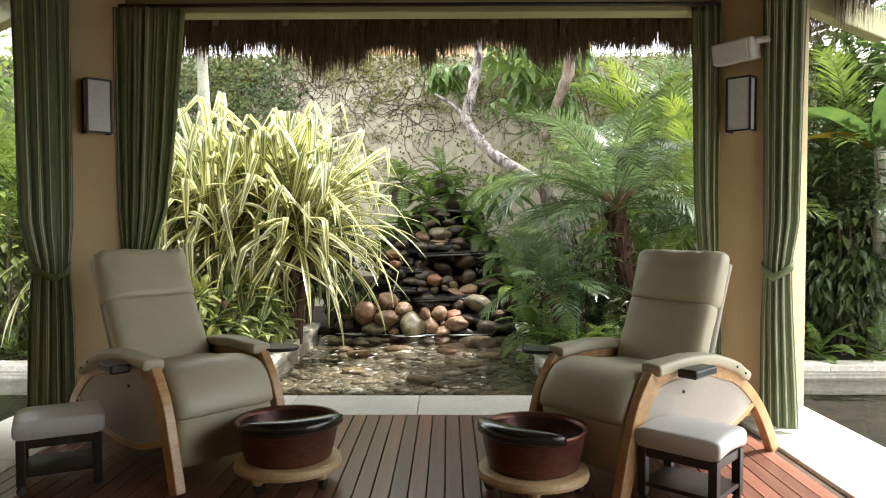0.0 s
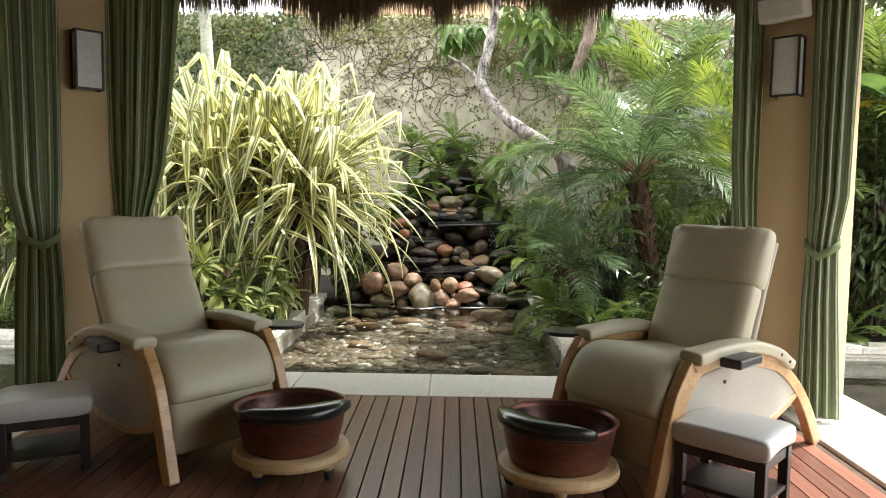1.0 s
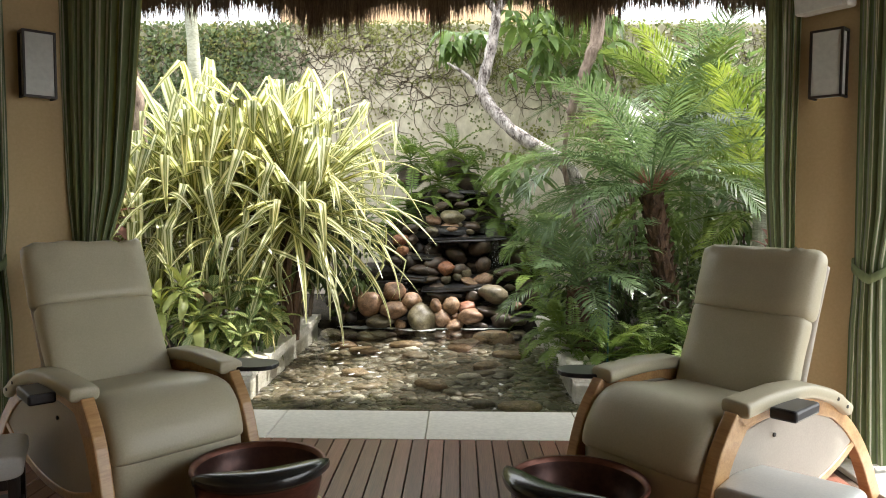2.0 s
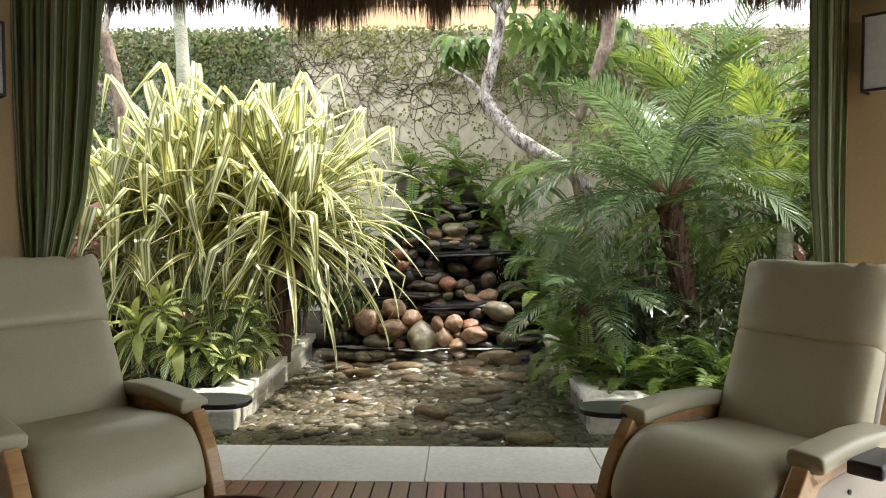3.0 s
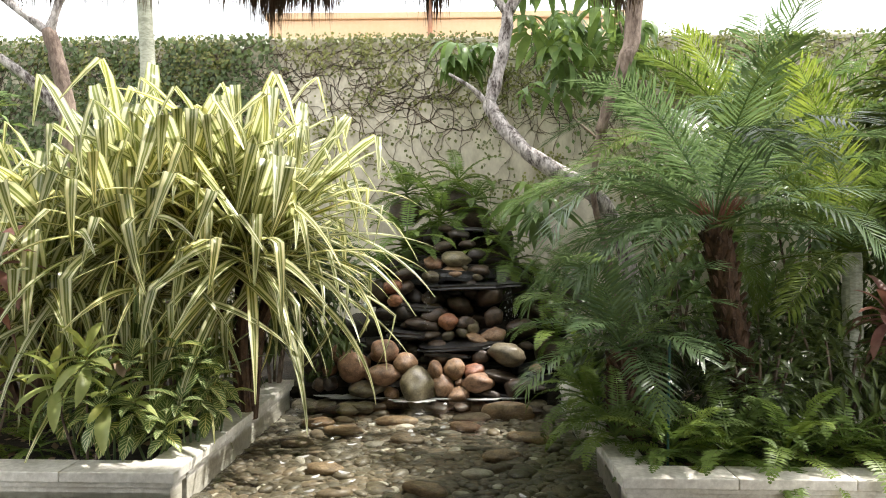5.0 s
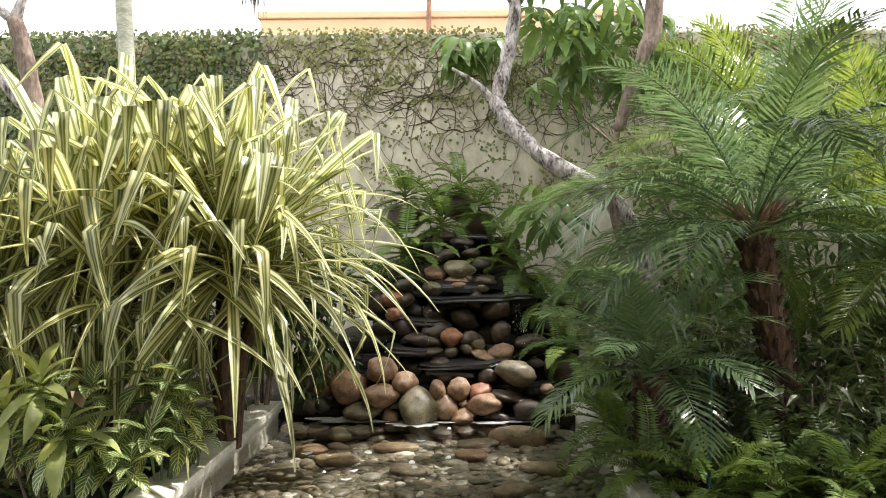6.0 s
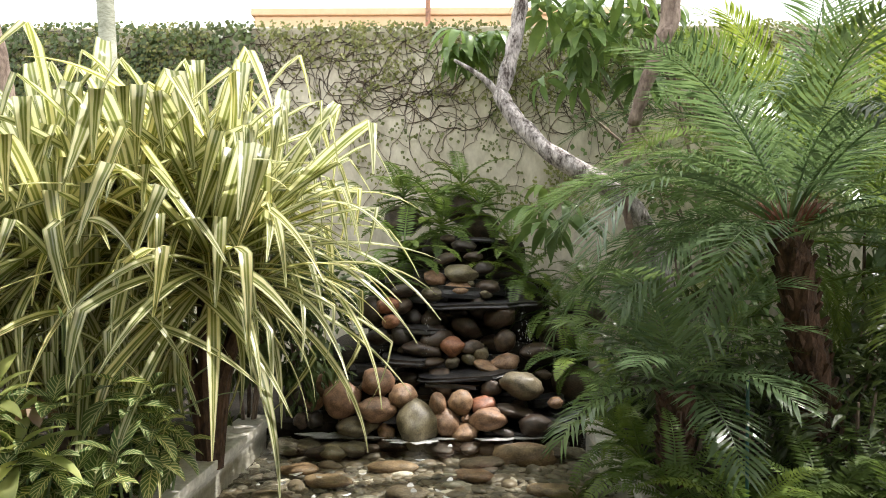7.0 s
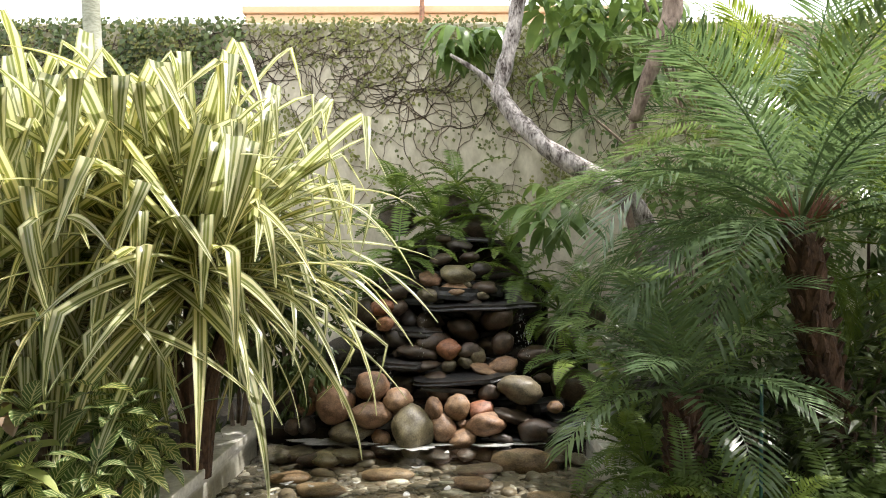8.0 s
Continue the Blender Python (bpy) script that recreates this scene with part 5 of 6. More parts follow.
def sconce(m, label):
    ob = thing("wall_lamp", m, label, "wall lamp", "wall lamps on the piers")
    w, d, h = 0.15, 0.10, 0.35
    part("shade", B(-w / 2 + 0.006, w / 2 - 0.006, -d + 0.006, -0.004, 0.008, h - 0.008, 0.002), SHADE_GLASS, ob, "frosted white glass shade")
    for sx_ in (-1, 1):
        for y in (-d, -0.012):
            part("upright", B(sx_ * (w / 2) - 0.006, sx_ * (w / 2) + 0.006, y, y + 0.012, 0, h, 0.001), BLACK_IRON, ob)
    for z in (0, h - 0.012):
        part("frame", B(-w / 2, w / 2, -d - 0.001, -d + 0.011, z, z + 0.012, 0.001), BLACK_IRON, ob)
        for sx_ in (-1, 1):
            part("frame", B(sx_ * w / 2 - 0.006, sx_ * w / 2 + 0.006, -d + 0.012, -0.012, z, z + 0.012, 0.001), BLACK_IRON, ob)
    return ob


for sgn in (1, -1):
    sconce(pose((PX_R if sgn > 0 else PX_L) - sgn * 0.005, 4.828, 1.885, 0, 0, -45 * sgn), "dark-framed frosted glass wall lamp on the pier")

spk = thing("loudspeaker", pose(PX_R - 0.005, 4.825, 2.405, 0, 0, -45), "off-white loudspeaker on a bracket on the pier", "loudspeaker")
part("cabinet", B(-0.14, 0.12, -0.19, -0.05, -0.07, 0.07, 0.018, 3, pose(0, 0, 0, 8, -3, 0)), WHITE_PLASTIC, spk, smooth=False)
part("grille", B(-0.133, 0.09, -0.196, -0.189, -0.06, 0.06, 0.003, 2, pose(0, 0, 0, 8, -3, 0)), SHADE_GLASS, spk, "pale perforated grille")
part("bracket", tube([(0.12, -0.12, 0.03), (0.175, -0.10, 0.035), (0.175, 0.0, 0.035)], [0.02, 0.022, 0.022], 10), WHITE_PLASTIC, spk)

# ---- trees, ferns, shrubs and creeper ----


def limb(ob, pts, r0, r1, mat, n=14, seed=0, name="limb"):
    line = smooth_line(pts, n)
    return part(name, tube(line, [r0 + (r1 - r0) * i / (n - 1) for i in range(n)], 10, 0.35, seed), mat, ob, smooth=True)


def leaf_cloud(name, centre, radii, n, size, mat, seed, droop=0.5, aspect=0.38, gap=0.35, part_of=None, label=""):
    """Small pointed folded leaves in an uneven cloud with gaps."""
    rr = random.Random(seed)
    v, f, uv = [], [], []
    c = Vector(centre)
    made = 0
    while made < n:
        d = Vector((rr.gauss(0, 1), rr.gauss(0, 1), rr.gauss(0, 1))).normalized()
        rad = rr.random() ** 0.4
        p = Vector((d.x * radii[0], d.y * radii[1], d.z * radii[2])) * rad
        if noise.noise((p + c) * 2.1 + Vector((seed, 0, 0))) < gap - 0.55:
            made += 0.25
            continue
        made += 1
        p += c
        out = (d + Vector((rr.gauss(0, 0.5), rr.gauss(0, 0.5), rr.gauss(0, 0.35) - droop))).normalized()
        side = out.cross(Vector((rr.gauss(0, 0.3), rr.gauss(0, 0.3), 1))).normalized()
        up = side.cross(out)
        L = size * rr.uniform(0.6, 1.25)
        w = L * aspect * 0.5
        k = len(v)
        v += [tuple(p), tuple(p + out * L * 0.45 + side * w + up * w * 0.4), tuple(p + out * L - up * L * 0.12), tuple(p + out * L * 0.45 - side * w + up * w * 0.4), tuple(p + out * L * 0.5)]
        uv += [(0.5, 0), (1, 0.5), (0.5, 1), (0, 0.5), (0.5, 0.5)]
        f += [(k, k + 1, k + 4), (k + 1, k + 2, k + 4), (k, k + 4, k + 3), (k + 4, k + 2, k + 3)]
    return placed(name, mesh_from(name, v, f, mat, uv, smooth=False), Matrix.Identity(4), part_of, label)


def shrub(x, y, h, r, n, size, mat, seed, label, aspect=0.38, droop=0.5):
    ob = thing("shrub", pose(x, y, GZ), label, "shrub", "shrubs in the beds")
    rr = random.Random(seed)
    for k in range(4):
        a = k * 1.7 + rr.random()
        part("stem", tube(smooth_line([(0.04 * math.cos(a), 0.04 * math.sin(a), 0), (r * 0.3 * math.cos(a), r * 0.3 * math.sin(a), h * 0.5), (r * 0.5 * math.cos(a), r * 0.5 * math.sin(a), h * 0.85)], 6), [0.018, 0.016, 0.014, 0.011, 0.009, 0.006], 5), BARK_BROWN, ob)
    leaf_cloud("crown", (0, 0, h * 0.52), (r, r, h * 0.52), n, size, mat, seed, droop, aspect, part_of=ob)
    return ob


# pale forked tree in front of the wall
t1 = thing("tree", pose(0, 0, 0), "pale-barked forked tree leaning before the garden wall", "tree", "trees")
limb(t1, [(1.75, 9.35, -0.05), (1.55, 9.25, 1.2), (1.25, 9.15, 1.75), (0.92, 9.15, 1.97), (0.62, 9.3, 2.2), (0.38, 9.5, 2.5), (0.27, 9.6, 2.72)], 0.088, 0.066, BARK_PALE, 30, 1, "trunk")
limb(t1, [(0.27, 9.6, 2.70), (0.36, 9.65, 3.0), (0.45, 9.7, 3.45), (0.46, 9.7, 3.68)], 0.066, 0.062, BARK_PALE, 12, 2)
limb(t1, [(0.46, 9.7, 3.64), (0.62, 9.75, 3.95), (0.7, 9.8, 4.4), (0.95, 9.9, 5.0)], 0.062, 0.035, BARK_PALE, 10, 3)
limb(t1, [(0.45, 9.7, 3.64), (0.30, 9.7, 3.9), (0.2, 9.7, 4.4), (-0.1, 9.6, 4.9)], 0.045, 0.025, BARK_PALE, 10, 4)
limb(t1, [(0.30, 9.6, 2.66), (0.12, 9.62, 2.86), (-0.12, 9.65, 3.02)], 0.04, 0.012, BARK_PALE, 9, 5)
# unseen crown, thickened and set back to shade the rocks and bed
leaf_cloud("crown", (1.2, 10.7, 5.3), (1.8, 1.5, 0.6), 2200, 0.18, UMBRELLA, 61, 0.6, part_of=t1)

t2 = thing("tree", pose(0, 0, 0), "slender brown-barked leaning tree among the palms", "tree", "trees")
limb(t2, [(1.6, 9.3, -0.05), (1.35, 9.15, 1.2), (1.2, 9.05, 1.8), (1.25, 9.0, 2.35)], 0.03, 0.026, BARK_BROWN, 14, 16, "trunk")
limb(t2, [(1.25, 9.0, 2.33), (1.35, 8.97, 2.65), (1.46, 8.95, 2.95), (1.55, 9.0, 3.3), (1.6, 9.0, 4.6)], 0.045, 0.085, BARK_BROWN, 20, 6, "trunk")
leaf_cloud("crown", (1.6, 9.0, 5.1), (0.9, 0.8, 0.6), 180, 0.16, UMBRELLA, 62, 0.6, part_of=t2)

t3 = thing("palm_tree", pose(0, 0, 0), "palm with a smooth pale ringed trunk", "palm tree", "palms")
limb(t3, [(-3.15, 10.0, -0.05), (-3.22, 9.98, 1.8), (-3.31, 9.96, 3.4), (-3.4, 9.95, 5.6)], 0.10, 0.075, RING_TRUNK, 18, 7, "trunk")
rosette(t3, (-3.4, 9.95, 5.6), FR[:3], 16, 63, (-10, 80), "frond", (0.9, 1.2))

t4 = thing("tree", pose(0, 0, 0), "grey-brown forked tree behind the screw pines", "tree", "trees")
limb(t4, [(-3.5, 9.0, -0.05), (-3.5, 8.9, 1.5), (-3.53, 8.85, 2.5), (-3.62, 8.85, 3.0), (-3.7, 8.85, 3.25)], 0.085, 0.06, BARK_BROWN, 16, 8, "trunk")
limb(t4, [(-3.69, 8.85, 3.22), (-3.95, 8.85, 3.42), (-4.3, 8.9, 3.7), (-4.7, 9.0, 4.3)], 0.04, 0.025, BARK_PALE, 10, 9)
limb(t4, [(-3.7, 8.85, 3.2), (-3.6, 8.85, 3.5), (-3.45, 8.9, 3.9), (-3.5, 8.9, 4.5)], 0.045, 0.03, BARK_PALE, 10, 10)
limb(t4, [(-3.54, 8.85, 2.45), (-3.8, 8.8, 2.75), (-4.2, 8.75, 3.05), (-4.6, 8.7, 3.2)], 0.055, 0.03, BARK_PALE, 10, 11)
leaf_cloud("crown", (-4.2, 9.0, 4.9), (1.2, 1.0, 0.6), 220, 0.16, UMBRELLA, 64, 0.6, part_of=t4)


# umbrella tree: whorls of drooping leaflets
def whorl(name, n, L, mat, seed):
    rr = random.Random(seed)
    v, f, uv = [], [], []
    for i in range(n):
        a = 2 * math.pi * i / n + rr.gauss(0, 0.08)
        el = rr.uniform(-0.15, 0.25)
        l_ = L * rr.uniform(0.8, 1.1)
        fwd = Vector((math.cos(a), math.sin(a), 0))
        sd = Vector((-math.sin(a), math.cos(a), 0))
        for s in range(6):
            t = s / 5
            ang = el - 1.25 * t
            p = fwd * (0.05 + l_ * (t - 0.22 * t * t)) + Vector((0, 0, l_ * (el * t - 0.8 * t * t)))
            w = l_ * 0.16 * math.sin(math.pi * min(1, 0.08 + t * 0.9)) ** 0.8
            for q in (-1, 0, 1):
                v.append(tuple(p + sd * q * w + Vector((0, 0, abs(q) * w * 0.25))))
                uv.append((0.5 + 0.5 * q, t))
        k = i * 18
        for s in range(5):
            b = k + s * 3
            f += [(b, b + 1, b + 4, b + 3), (b + 1, b + 2, b + 5, b + 4)]
    return mesh_from(name, v, f, mat, uv)


WH = [whorl("leaf", 8, 0.37, UMBRELLA, 1), whorl("leaf", 9, 0.32, UMBRELLA, 2), whorl("leaf", 7, 0.26, UMBRELLA, 3)]
um = thing("umbrella_tree", pose(0, 0, 0), "umbrella tree with whorls of drooping green leaflets", "umbrella tree")
rr = random.Random(12)
for k, (x, y, z0, z1) in enumerate(((1.25, 11.2, 0, 4.0), (1.75, 10.6, 0, 3.8), (0.85, 11.3, 1.6, 3.9), (1.8, 10.7, 0, 4.1))):
    part("stem", tube(smooth_line([(2.5, y, -0.05), (2.3, y, 1.9), (x + 0.25, y, z1 * 0.8), (x, y - 0.05, z1)], 8), [0.014] * 8, 6), BARK_BROWN, um)
for i in range(50):
    x, y, z = rr.uniform(0.55, 2.1), rr.uniform(10.1, 11.2), rr.uniform(2.9, 4.25)
    if i < 8:
        x, y, z = rr.uniform(-0.15, 0.4), rr.uniform(11.0, 11.5), rr.uniform(3.5, 4.05)
    elif i < 13:
        x, y, z = rr.uniform(0.6, 0.95), rr.uniform(9.8, 10.3), rr.uniform(1.6, 2.05)
    placed("leaf", WH[i % 3], pose(x, y, z, rr.uniform(-30, 20), rr.uniform(-22, 22), rr.uniform(0, 360)), um)

# ferns
FE = [frond_mesh("frond", L, FERN, 25, 0.085, a, 0.25, 300 + i, 0.0085, 0.10, 0.2, 0.88) for i, (L, a) in enumerate(((0.5, 1.3), (0.58, 1.7), (0.45, 1.0), (0.62, 2.0), (0.52, 1.5)))]


def fern(x, y, z, n, s, seed, el=(-14, 75), label="green sword fern with arching fronds"):
    ob = thing("fern", pose(x, y, z), label, "fern", "ferns")
    rosette(ob, (0, 0, 0.04), FE, n * 3 // 4, seed, el, "frond", (0.75 * s, 1.15 * s))
    return ob


for i, (x, y, z, n, s) in enumerate(((1.30, 6.92, 0.02, 26, 1.0), (1.62, 6.88, 0.02, 24, 0.95), (1.95, 6.85, 0.02, 28, 1.05), (2.35, 6.95, 0.02, 24, 1.0), (2.7, 6.9, 0.0, 22, 1.0), (1.02, 7.2, 0.03, 26, 0.9),
                                     (1.0, 7.75, 0.06, 24, 0.9), (1.75, 7.15, 0.0, 22, 1.1), (2.2, 7.25, 0.0, 22, 1.1), (1.0, 8.3, 0.08, 24, 0.9), (1.1, 8.9, 0.2, 22, 0.9), (3.1, 7.0, 0.0, 20, 1.0), (3.6, 6.95, 0, 20, 1.0), (4.2, 7.0, 0, 18, 1.0))):
    fern(x, y, GZ + z, n, s, 400 + i)
for i, (x, y, z, n, s) in enumerate(((-0.25, 10.75, 1.55, 26, 1.35), (-0.6, 10.35, 1.25, 24, 1.2), (0.15, 10.95, 1.75, 22, 1.2), (0.55, 10.35, 1.05, 26, 1.2), (0.85, 10.1, 0.75, 24, 1.1), (0.45, 10.75, 1.3, 22, 1.1),
                                     (-0.85, 10.1, 0.95, 22, 1.1), (0.95, 9.75, 0.35, 22, 1.0), (-0.05, 11.3, 2.0, 22, 1.25), (-0.65, 10.9, 1.85, 22, 1.3), (1.15, 10.4, 0.9, 20, 1.2))):
    fern(x, y, z, n, s, 430 + i, (-25, 70), "long-fronded fern growing from the rocks of the waterfall")
    if z > 0.3:
        rock = new("stone", COBBLES["w"][i % 4])
        rock.matrix_world = pose(x, y + 0.05, z - 0.14, 0, 0, 30 * i) @ Matrix.Diagonal((0.2, 0.2, 0.16, 1))
        tagged(rock, "wet dark brown stone stacked in the waterfall", "stone", "waterfall stones")
for i, (x, y) in enumerate(((-2.65, 6.98), (-3.1, 7.0), (-1.95, 7.4), (-3.6, 7.05), (-4.2, 7.0), (-4.8, 7.1))):
    fern(x, y, GZ, 18, 0.75, 460 + i)

# zebra-veined plants at the kerb
ZE = [blade_leaf("leaf", L * 1.15, w * 1.2, ZEBRA, 0.9, 6, 0.18, 0.42, 0.002, i) for i, (L, w) in enumerate(((0.17, 0.075), (0.2, 0.085), (0.14, 0.062)))]
LI = [blade_leaf("leaf", L, w, LIME, 0.9, 6, 0.2, 0.5, 0.003, 9 + i) for i, (L, w) in enumerate(((0.30, 0.075), (0.26, 0.065), (0.34, 0.08)))]
RE = [blade_leaf("leaf", L, w, RED_LEAF, 1.0, 6, 0.2, 0.5, 0.003, 19 + i) for i, (L, w) in enumerate(((0.36, 0.085), (0.32, 0.075), (0.4, 0.09)))]
DR = [blade_leaf("leaf", 0.2, 0.12, DRY_LEAF, 1.8, 6, 0.3, 0.5, 0.02, 30), blade_leaf("leaf", 0.16, 0.08, DRY_LEAF, 2.2, 6, 0.4, 0.5, 0.02, 31)]


def whorled(name, x, y, heads, meshes, n, seed, label, cat, el=(-30, 60), size=(0.8, 1.15), stem=GREEN_STAKE):
    ob = thing(name, pose(x, y, GZ), label, cat)
    for k, (dx, dy, z) in enumerate(heads):
        part("stem", tube([(dx * 0.3, dy * 0.3, 0), (dx * 0.8, dy * 0.8, z * 0.6), (dx, dy, z)], [0.009, 0.008, 0.006], 6), PANDAN_GREEN if stem is GREEN_STAKE else stem, ob)
        rosette(ob, (dx, dy, z), meshes, n, seed * 10 + k, el, "leaf", size)
        if z > 0.3 and cat == "zebra plant":
            rosette(ob, (dx * 0.9, dy * 0.9, z * 0.6), meshes, n // 2, seed * 10 + k + 5, (-30, 25), "leaf", size)
    return ob


ZL = "zebra plant with pale-veined pointed leaves"
whorled("zebra_plant", -2.12, 6.88, [(0, 0, 0.42), (0.14, -0.05, 0.32), (-0.12, 0.04, 0.5), (0.05, 0.12, 0.55), (-0.05, -0.1, 0.28)], ZE, 10, 1, ZL, "zebra plant")
whorled("zebra_plant", -1.90, 6.90, [(0, 0, 0.22), (0.1, -0.02, 0.16), (-0.12, 0.03, 0.2), (0.14, 0.1, 0.28)], ZE, 10, 2, ZL + " leaning over the kerb", "zebra plant")
whorled("zebra_plant", -1.75, 7.15, [(0, 0, 0.5), (0.1, 0.05, 0.4), (-0.1, 0.0, 0.62), (0.04, 0.14, 0.55)], ZE, 10, 3, ZL, "zebra plant")
whorled("zebra_plant", -1.68, 7.46, [(0, 0, 0.36), (0.06, -0.05, 0.24), (-0.1, 0.05, 0.44)], ZE, 10, 5, ZL, "zebra plant")
whorled("zebra_plant", -2.42, 7.05, [(0, 0, 0.5), (0.12, 0.0, 0.38), (-0.12, 0.05, 0.42)], ZE, 10, 4, ZL, "zebra plant")
whorled("dracaena", -2.27, 6.84, [(0, 0, 0.60), (0.14, -0.02, 0.36), (-0.2, 0.02, 0.45)], LI, 15, 5, "lime green dracaena with broad pointed leaves", "dracaena", (-35, 75), stem=BARK_BROWN)
whorled("dracaena", -2.95, 6.9, [(0, 0, 0.42), (0.12, 0.05, 0.5)], LI, 12, 6, "lime green dracaena with broad pointed leaves", "dracaena", (-25, 75), (0.7, 0.95), stem=BARK_BROWN)
whorled("cordyline", -2.90, 6.87, [(0, 0, 1.16), (-0.12, 0.06, 0.95)], RE, 13, 7, "red-leaved cordyline on thin bare stems", "cordyline", (-45, 75), stem=BARK_BROWN)
whorled("cordyline", 2.75, 7.2, [(0, 0, 0.85), (0.12, 0.05, 0.65)], RE, 16, 8, "red-leaved cordyline on thin bare stems", "cordyline", (-35, 75), (0.7, 0.9), stem=BARK_BROWN)
for i, (x, y, z, rz) in enumerate(((-2.17, 6.98, 0.60, 20), (-2.1, 6.95, 0.57, 200), (-2.03, 6.97, 0.55, 120), (-2.22, 7.0, 0.56, 290))):
    ob = new("dead_leaf", DR[i % 2])
    ob.matrix_world = pose(x, y, z, 20, 10, rz)
    tagged(ob, "curled dry brown leaf caught on a zebra plant", "leaf", "dead leaves")

stake = tagged(part("garden_stake", tube([(1.27, 6.9, -0.05), (1.28, 6.9, 0.74)], [0.008, 0.008], 8), GREEN_STAKE), "thin green garden stake among the ferns", "stake")
st2 = tagged(part("garden_stake", tube([(-2.07, 6.85, -0.05), (-2.05, 6.86, 0.35)], [0.007, 0.007], 8), GREEN_STAKE), "thin green garden stake among the zebra plants", "stake")

# shrub masses that close the garden
SL = "dense dark green shrub with narrow pointed leaves"
for i, (x, y, h, r, n, sz, mt, asp) in enumerate((
        (4.15, 7.55, 2.4, 0.62, 1700, 0.17, SHRUB, 0.34), (4.6, 7.4, 2.4, 0.75, 1500, 0.17, SHRUB, 0.34), (5.4, 7.6, 2.7, 0.8, 1300, 0.18, SHRUB, 0.34), (4.3, 8.8, 3.4, 0.9, 2200, 0.2, SHRUB, 0.4),
        (2.45, 8.4, 1.0, 0.6, 900, 0.16, SHRUB, 0.36), (3.4, 8.5, 1.0, 0.6, 700, 0.17, SHRUB, 0.36), (1.5, 8.4, 1.1, 0.6, 900, 0.15, SHRUB, 0.36), (1.98, 7.3, 0.75, 0.4, 500, 0.13, SHRUB, 0.3), (2.6, 7.5, 0.9, 0.5, 700, 0.15, SHRUB, 0.22),
        (-4.5, 7.5, 1.7, 0.7, 1100, 0.17, SHRUB, 0.4), (-5.4, 7.8, 2.6, 0.9, 1300, 0.18, UMBRELLA, 0.4), (-4.6, 9.2, 2.2, 0.8, 1000, 0.18, SHRUB, 0.4), (-2.6, 8.9, 1.5, 0.8, 900, 0.16, SHRUB, 0.4),
        (-1.75, 9.2, 1.7, 0.5, 1300, 0.15, SHRUB, 0.4), (-1.38, 9.55, 1.5, 0.42, 1300, 0.14, SHRUB, 0.4), (3.8, 10.5, 3.4, 1.1, 1300, 0.22, UMBRELLA, 0.4), (5.6, 10.2, 4.0, 1.3, 1500, 0.22, SHRUB, 0.4), (2.3, 10.4, 2.4, 0.9, 1100, 0.2, UMBRELLA, 0.4),
        (-6.2, 9.8, 4.0, 1.4, 1500, 0.24, UMBRELLA, 0.4), (5.0, 9.4, 4.3, 1.0, 3000, 0.24, SHRUB, 0.4), (5.9, 8.3, 4.3, 1.2, 4200, 0.24, UMBRELLA, 0.4), (-6.0, 8.0, 3.9, 1.1, 3400, 0.24, UMBRELLA, 0.4))):
    shrub(x, y, h, r, n, sz, mt, 500 + i, SL if mt is SHRUB else "tall leafy shrub with broad green leaves", asp)

# banana plant at the side
ban = thing("banana_plant", pose(4.35, 7.3, GZ), "banana plant with a yellowing torn leaf", "banana plant")
part("stem", tube([(0, 0, 0), (0.03, 0, 1.1), (0, 0, 2.1)], [0.09, 0.075, 0.05], 10), RING_TRUNK, ban)
BL = [blade_leaf("leaf", 1.25, 0.36, BANANA, 1.1, 10, 0.12, 0.5, 0.012, 41), blade_leaf("leaf", 1.15, 0.3, BANANA_OLD, 1.3, 10, 0.15, 0.5, 0.015, 42)]
for me, rx, rz in ((BL[0], 45, 95), (BL[1], 30, 80), (BL[0], 60, 170), (BL[0], 35, -60), (BL[0], 50, 20)):
    placed("leaf", me, pose(0, 0, 2.05, 0, 0, rz) @ pose(0, 0, 0, rx, 0, 0), ban)

# creeper on the garden wall: thin branching stems and small leaves, thickest along the top
rr = random.Random(88)
v, f = [], []
for i in range(520):
    x, z = rr.uniform(-7, 6), WALL_TOP - abs(rr.gauss(0, 0.5))
    ang = -math.pi / 2 + rr.gauss(0, 0.9)
    w = rr.uniform(0.0025, 0.006)
    for s in range(rr.randint(10, 34)):
        L = 0.06
        nx, nz = x + L * math.cos(ang), z + L * math.sin(ang)
        ang += rr.gauss(0, 0.38)
        if nz > WALL_TOP - 0.02 or nz < 1.6 + 0.5 * noise.noise(Vector((nx * 0.8, 0, 2))):
            break
        k = len(v)
        o1, o2 = WALL_Y - 0.006, WALL_Y - 0.016
        px_, pz_ = -math.sin(ang) * w, math.cos(ang) * w
        v += [(x - px_, o1, z - pz_), (x, o2, z), (x + px_, o1, z + pz_), (nx - px_, o1, nz - pz_), (nx, o2, nz), (nx + px_, o1, nz + pz_)]
        f += [(k, k + 1, k + 4, k + 3), (k + 1, k + 2, k + 5, k + 4)]
        x, z = nx, nz
        w *= 0.985
tagged(new("creeper_stems", mesh_from("creeper_stems", v, f, VINE)), "tangled bare brown creeper stems on the garden wall", "creeper", kind="stuff")


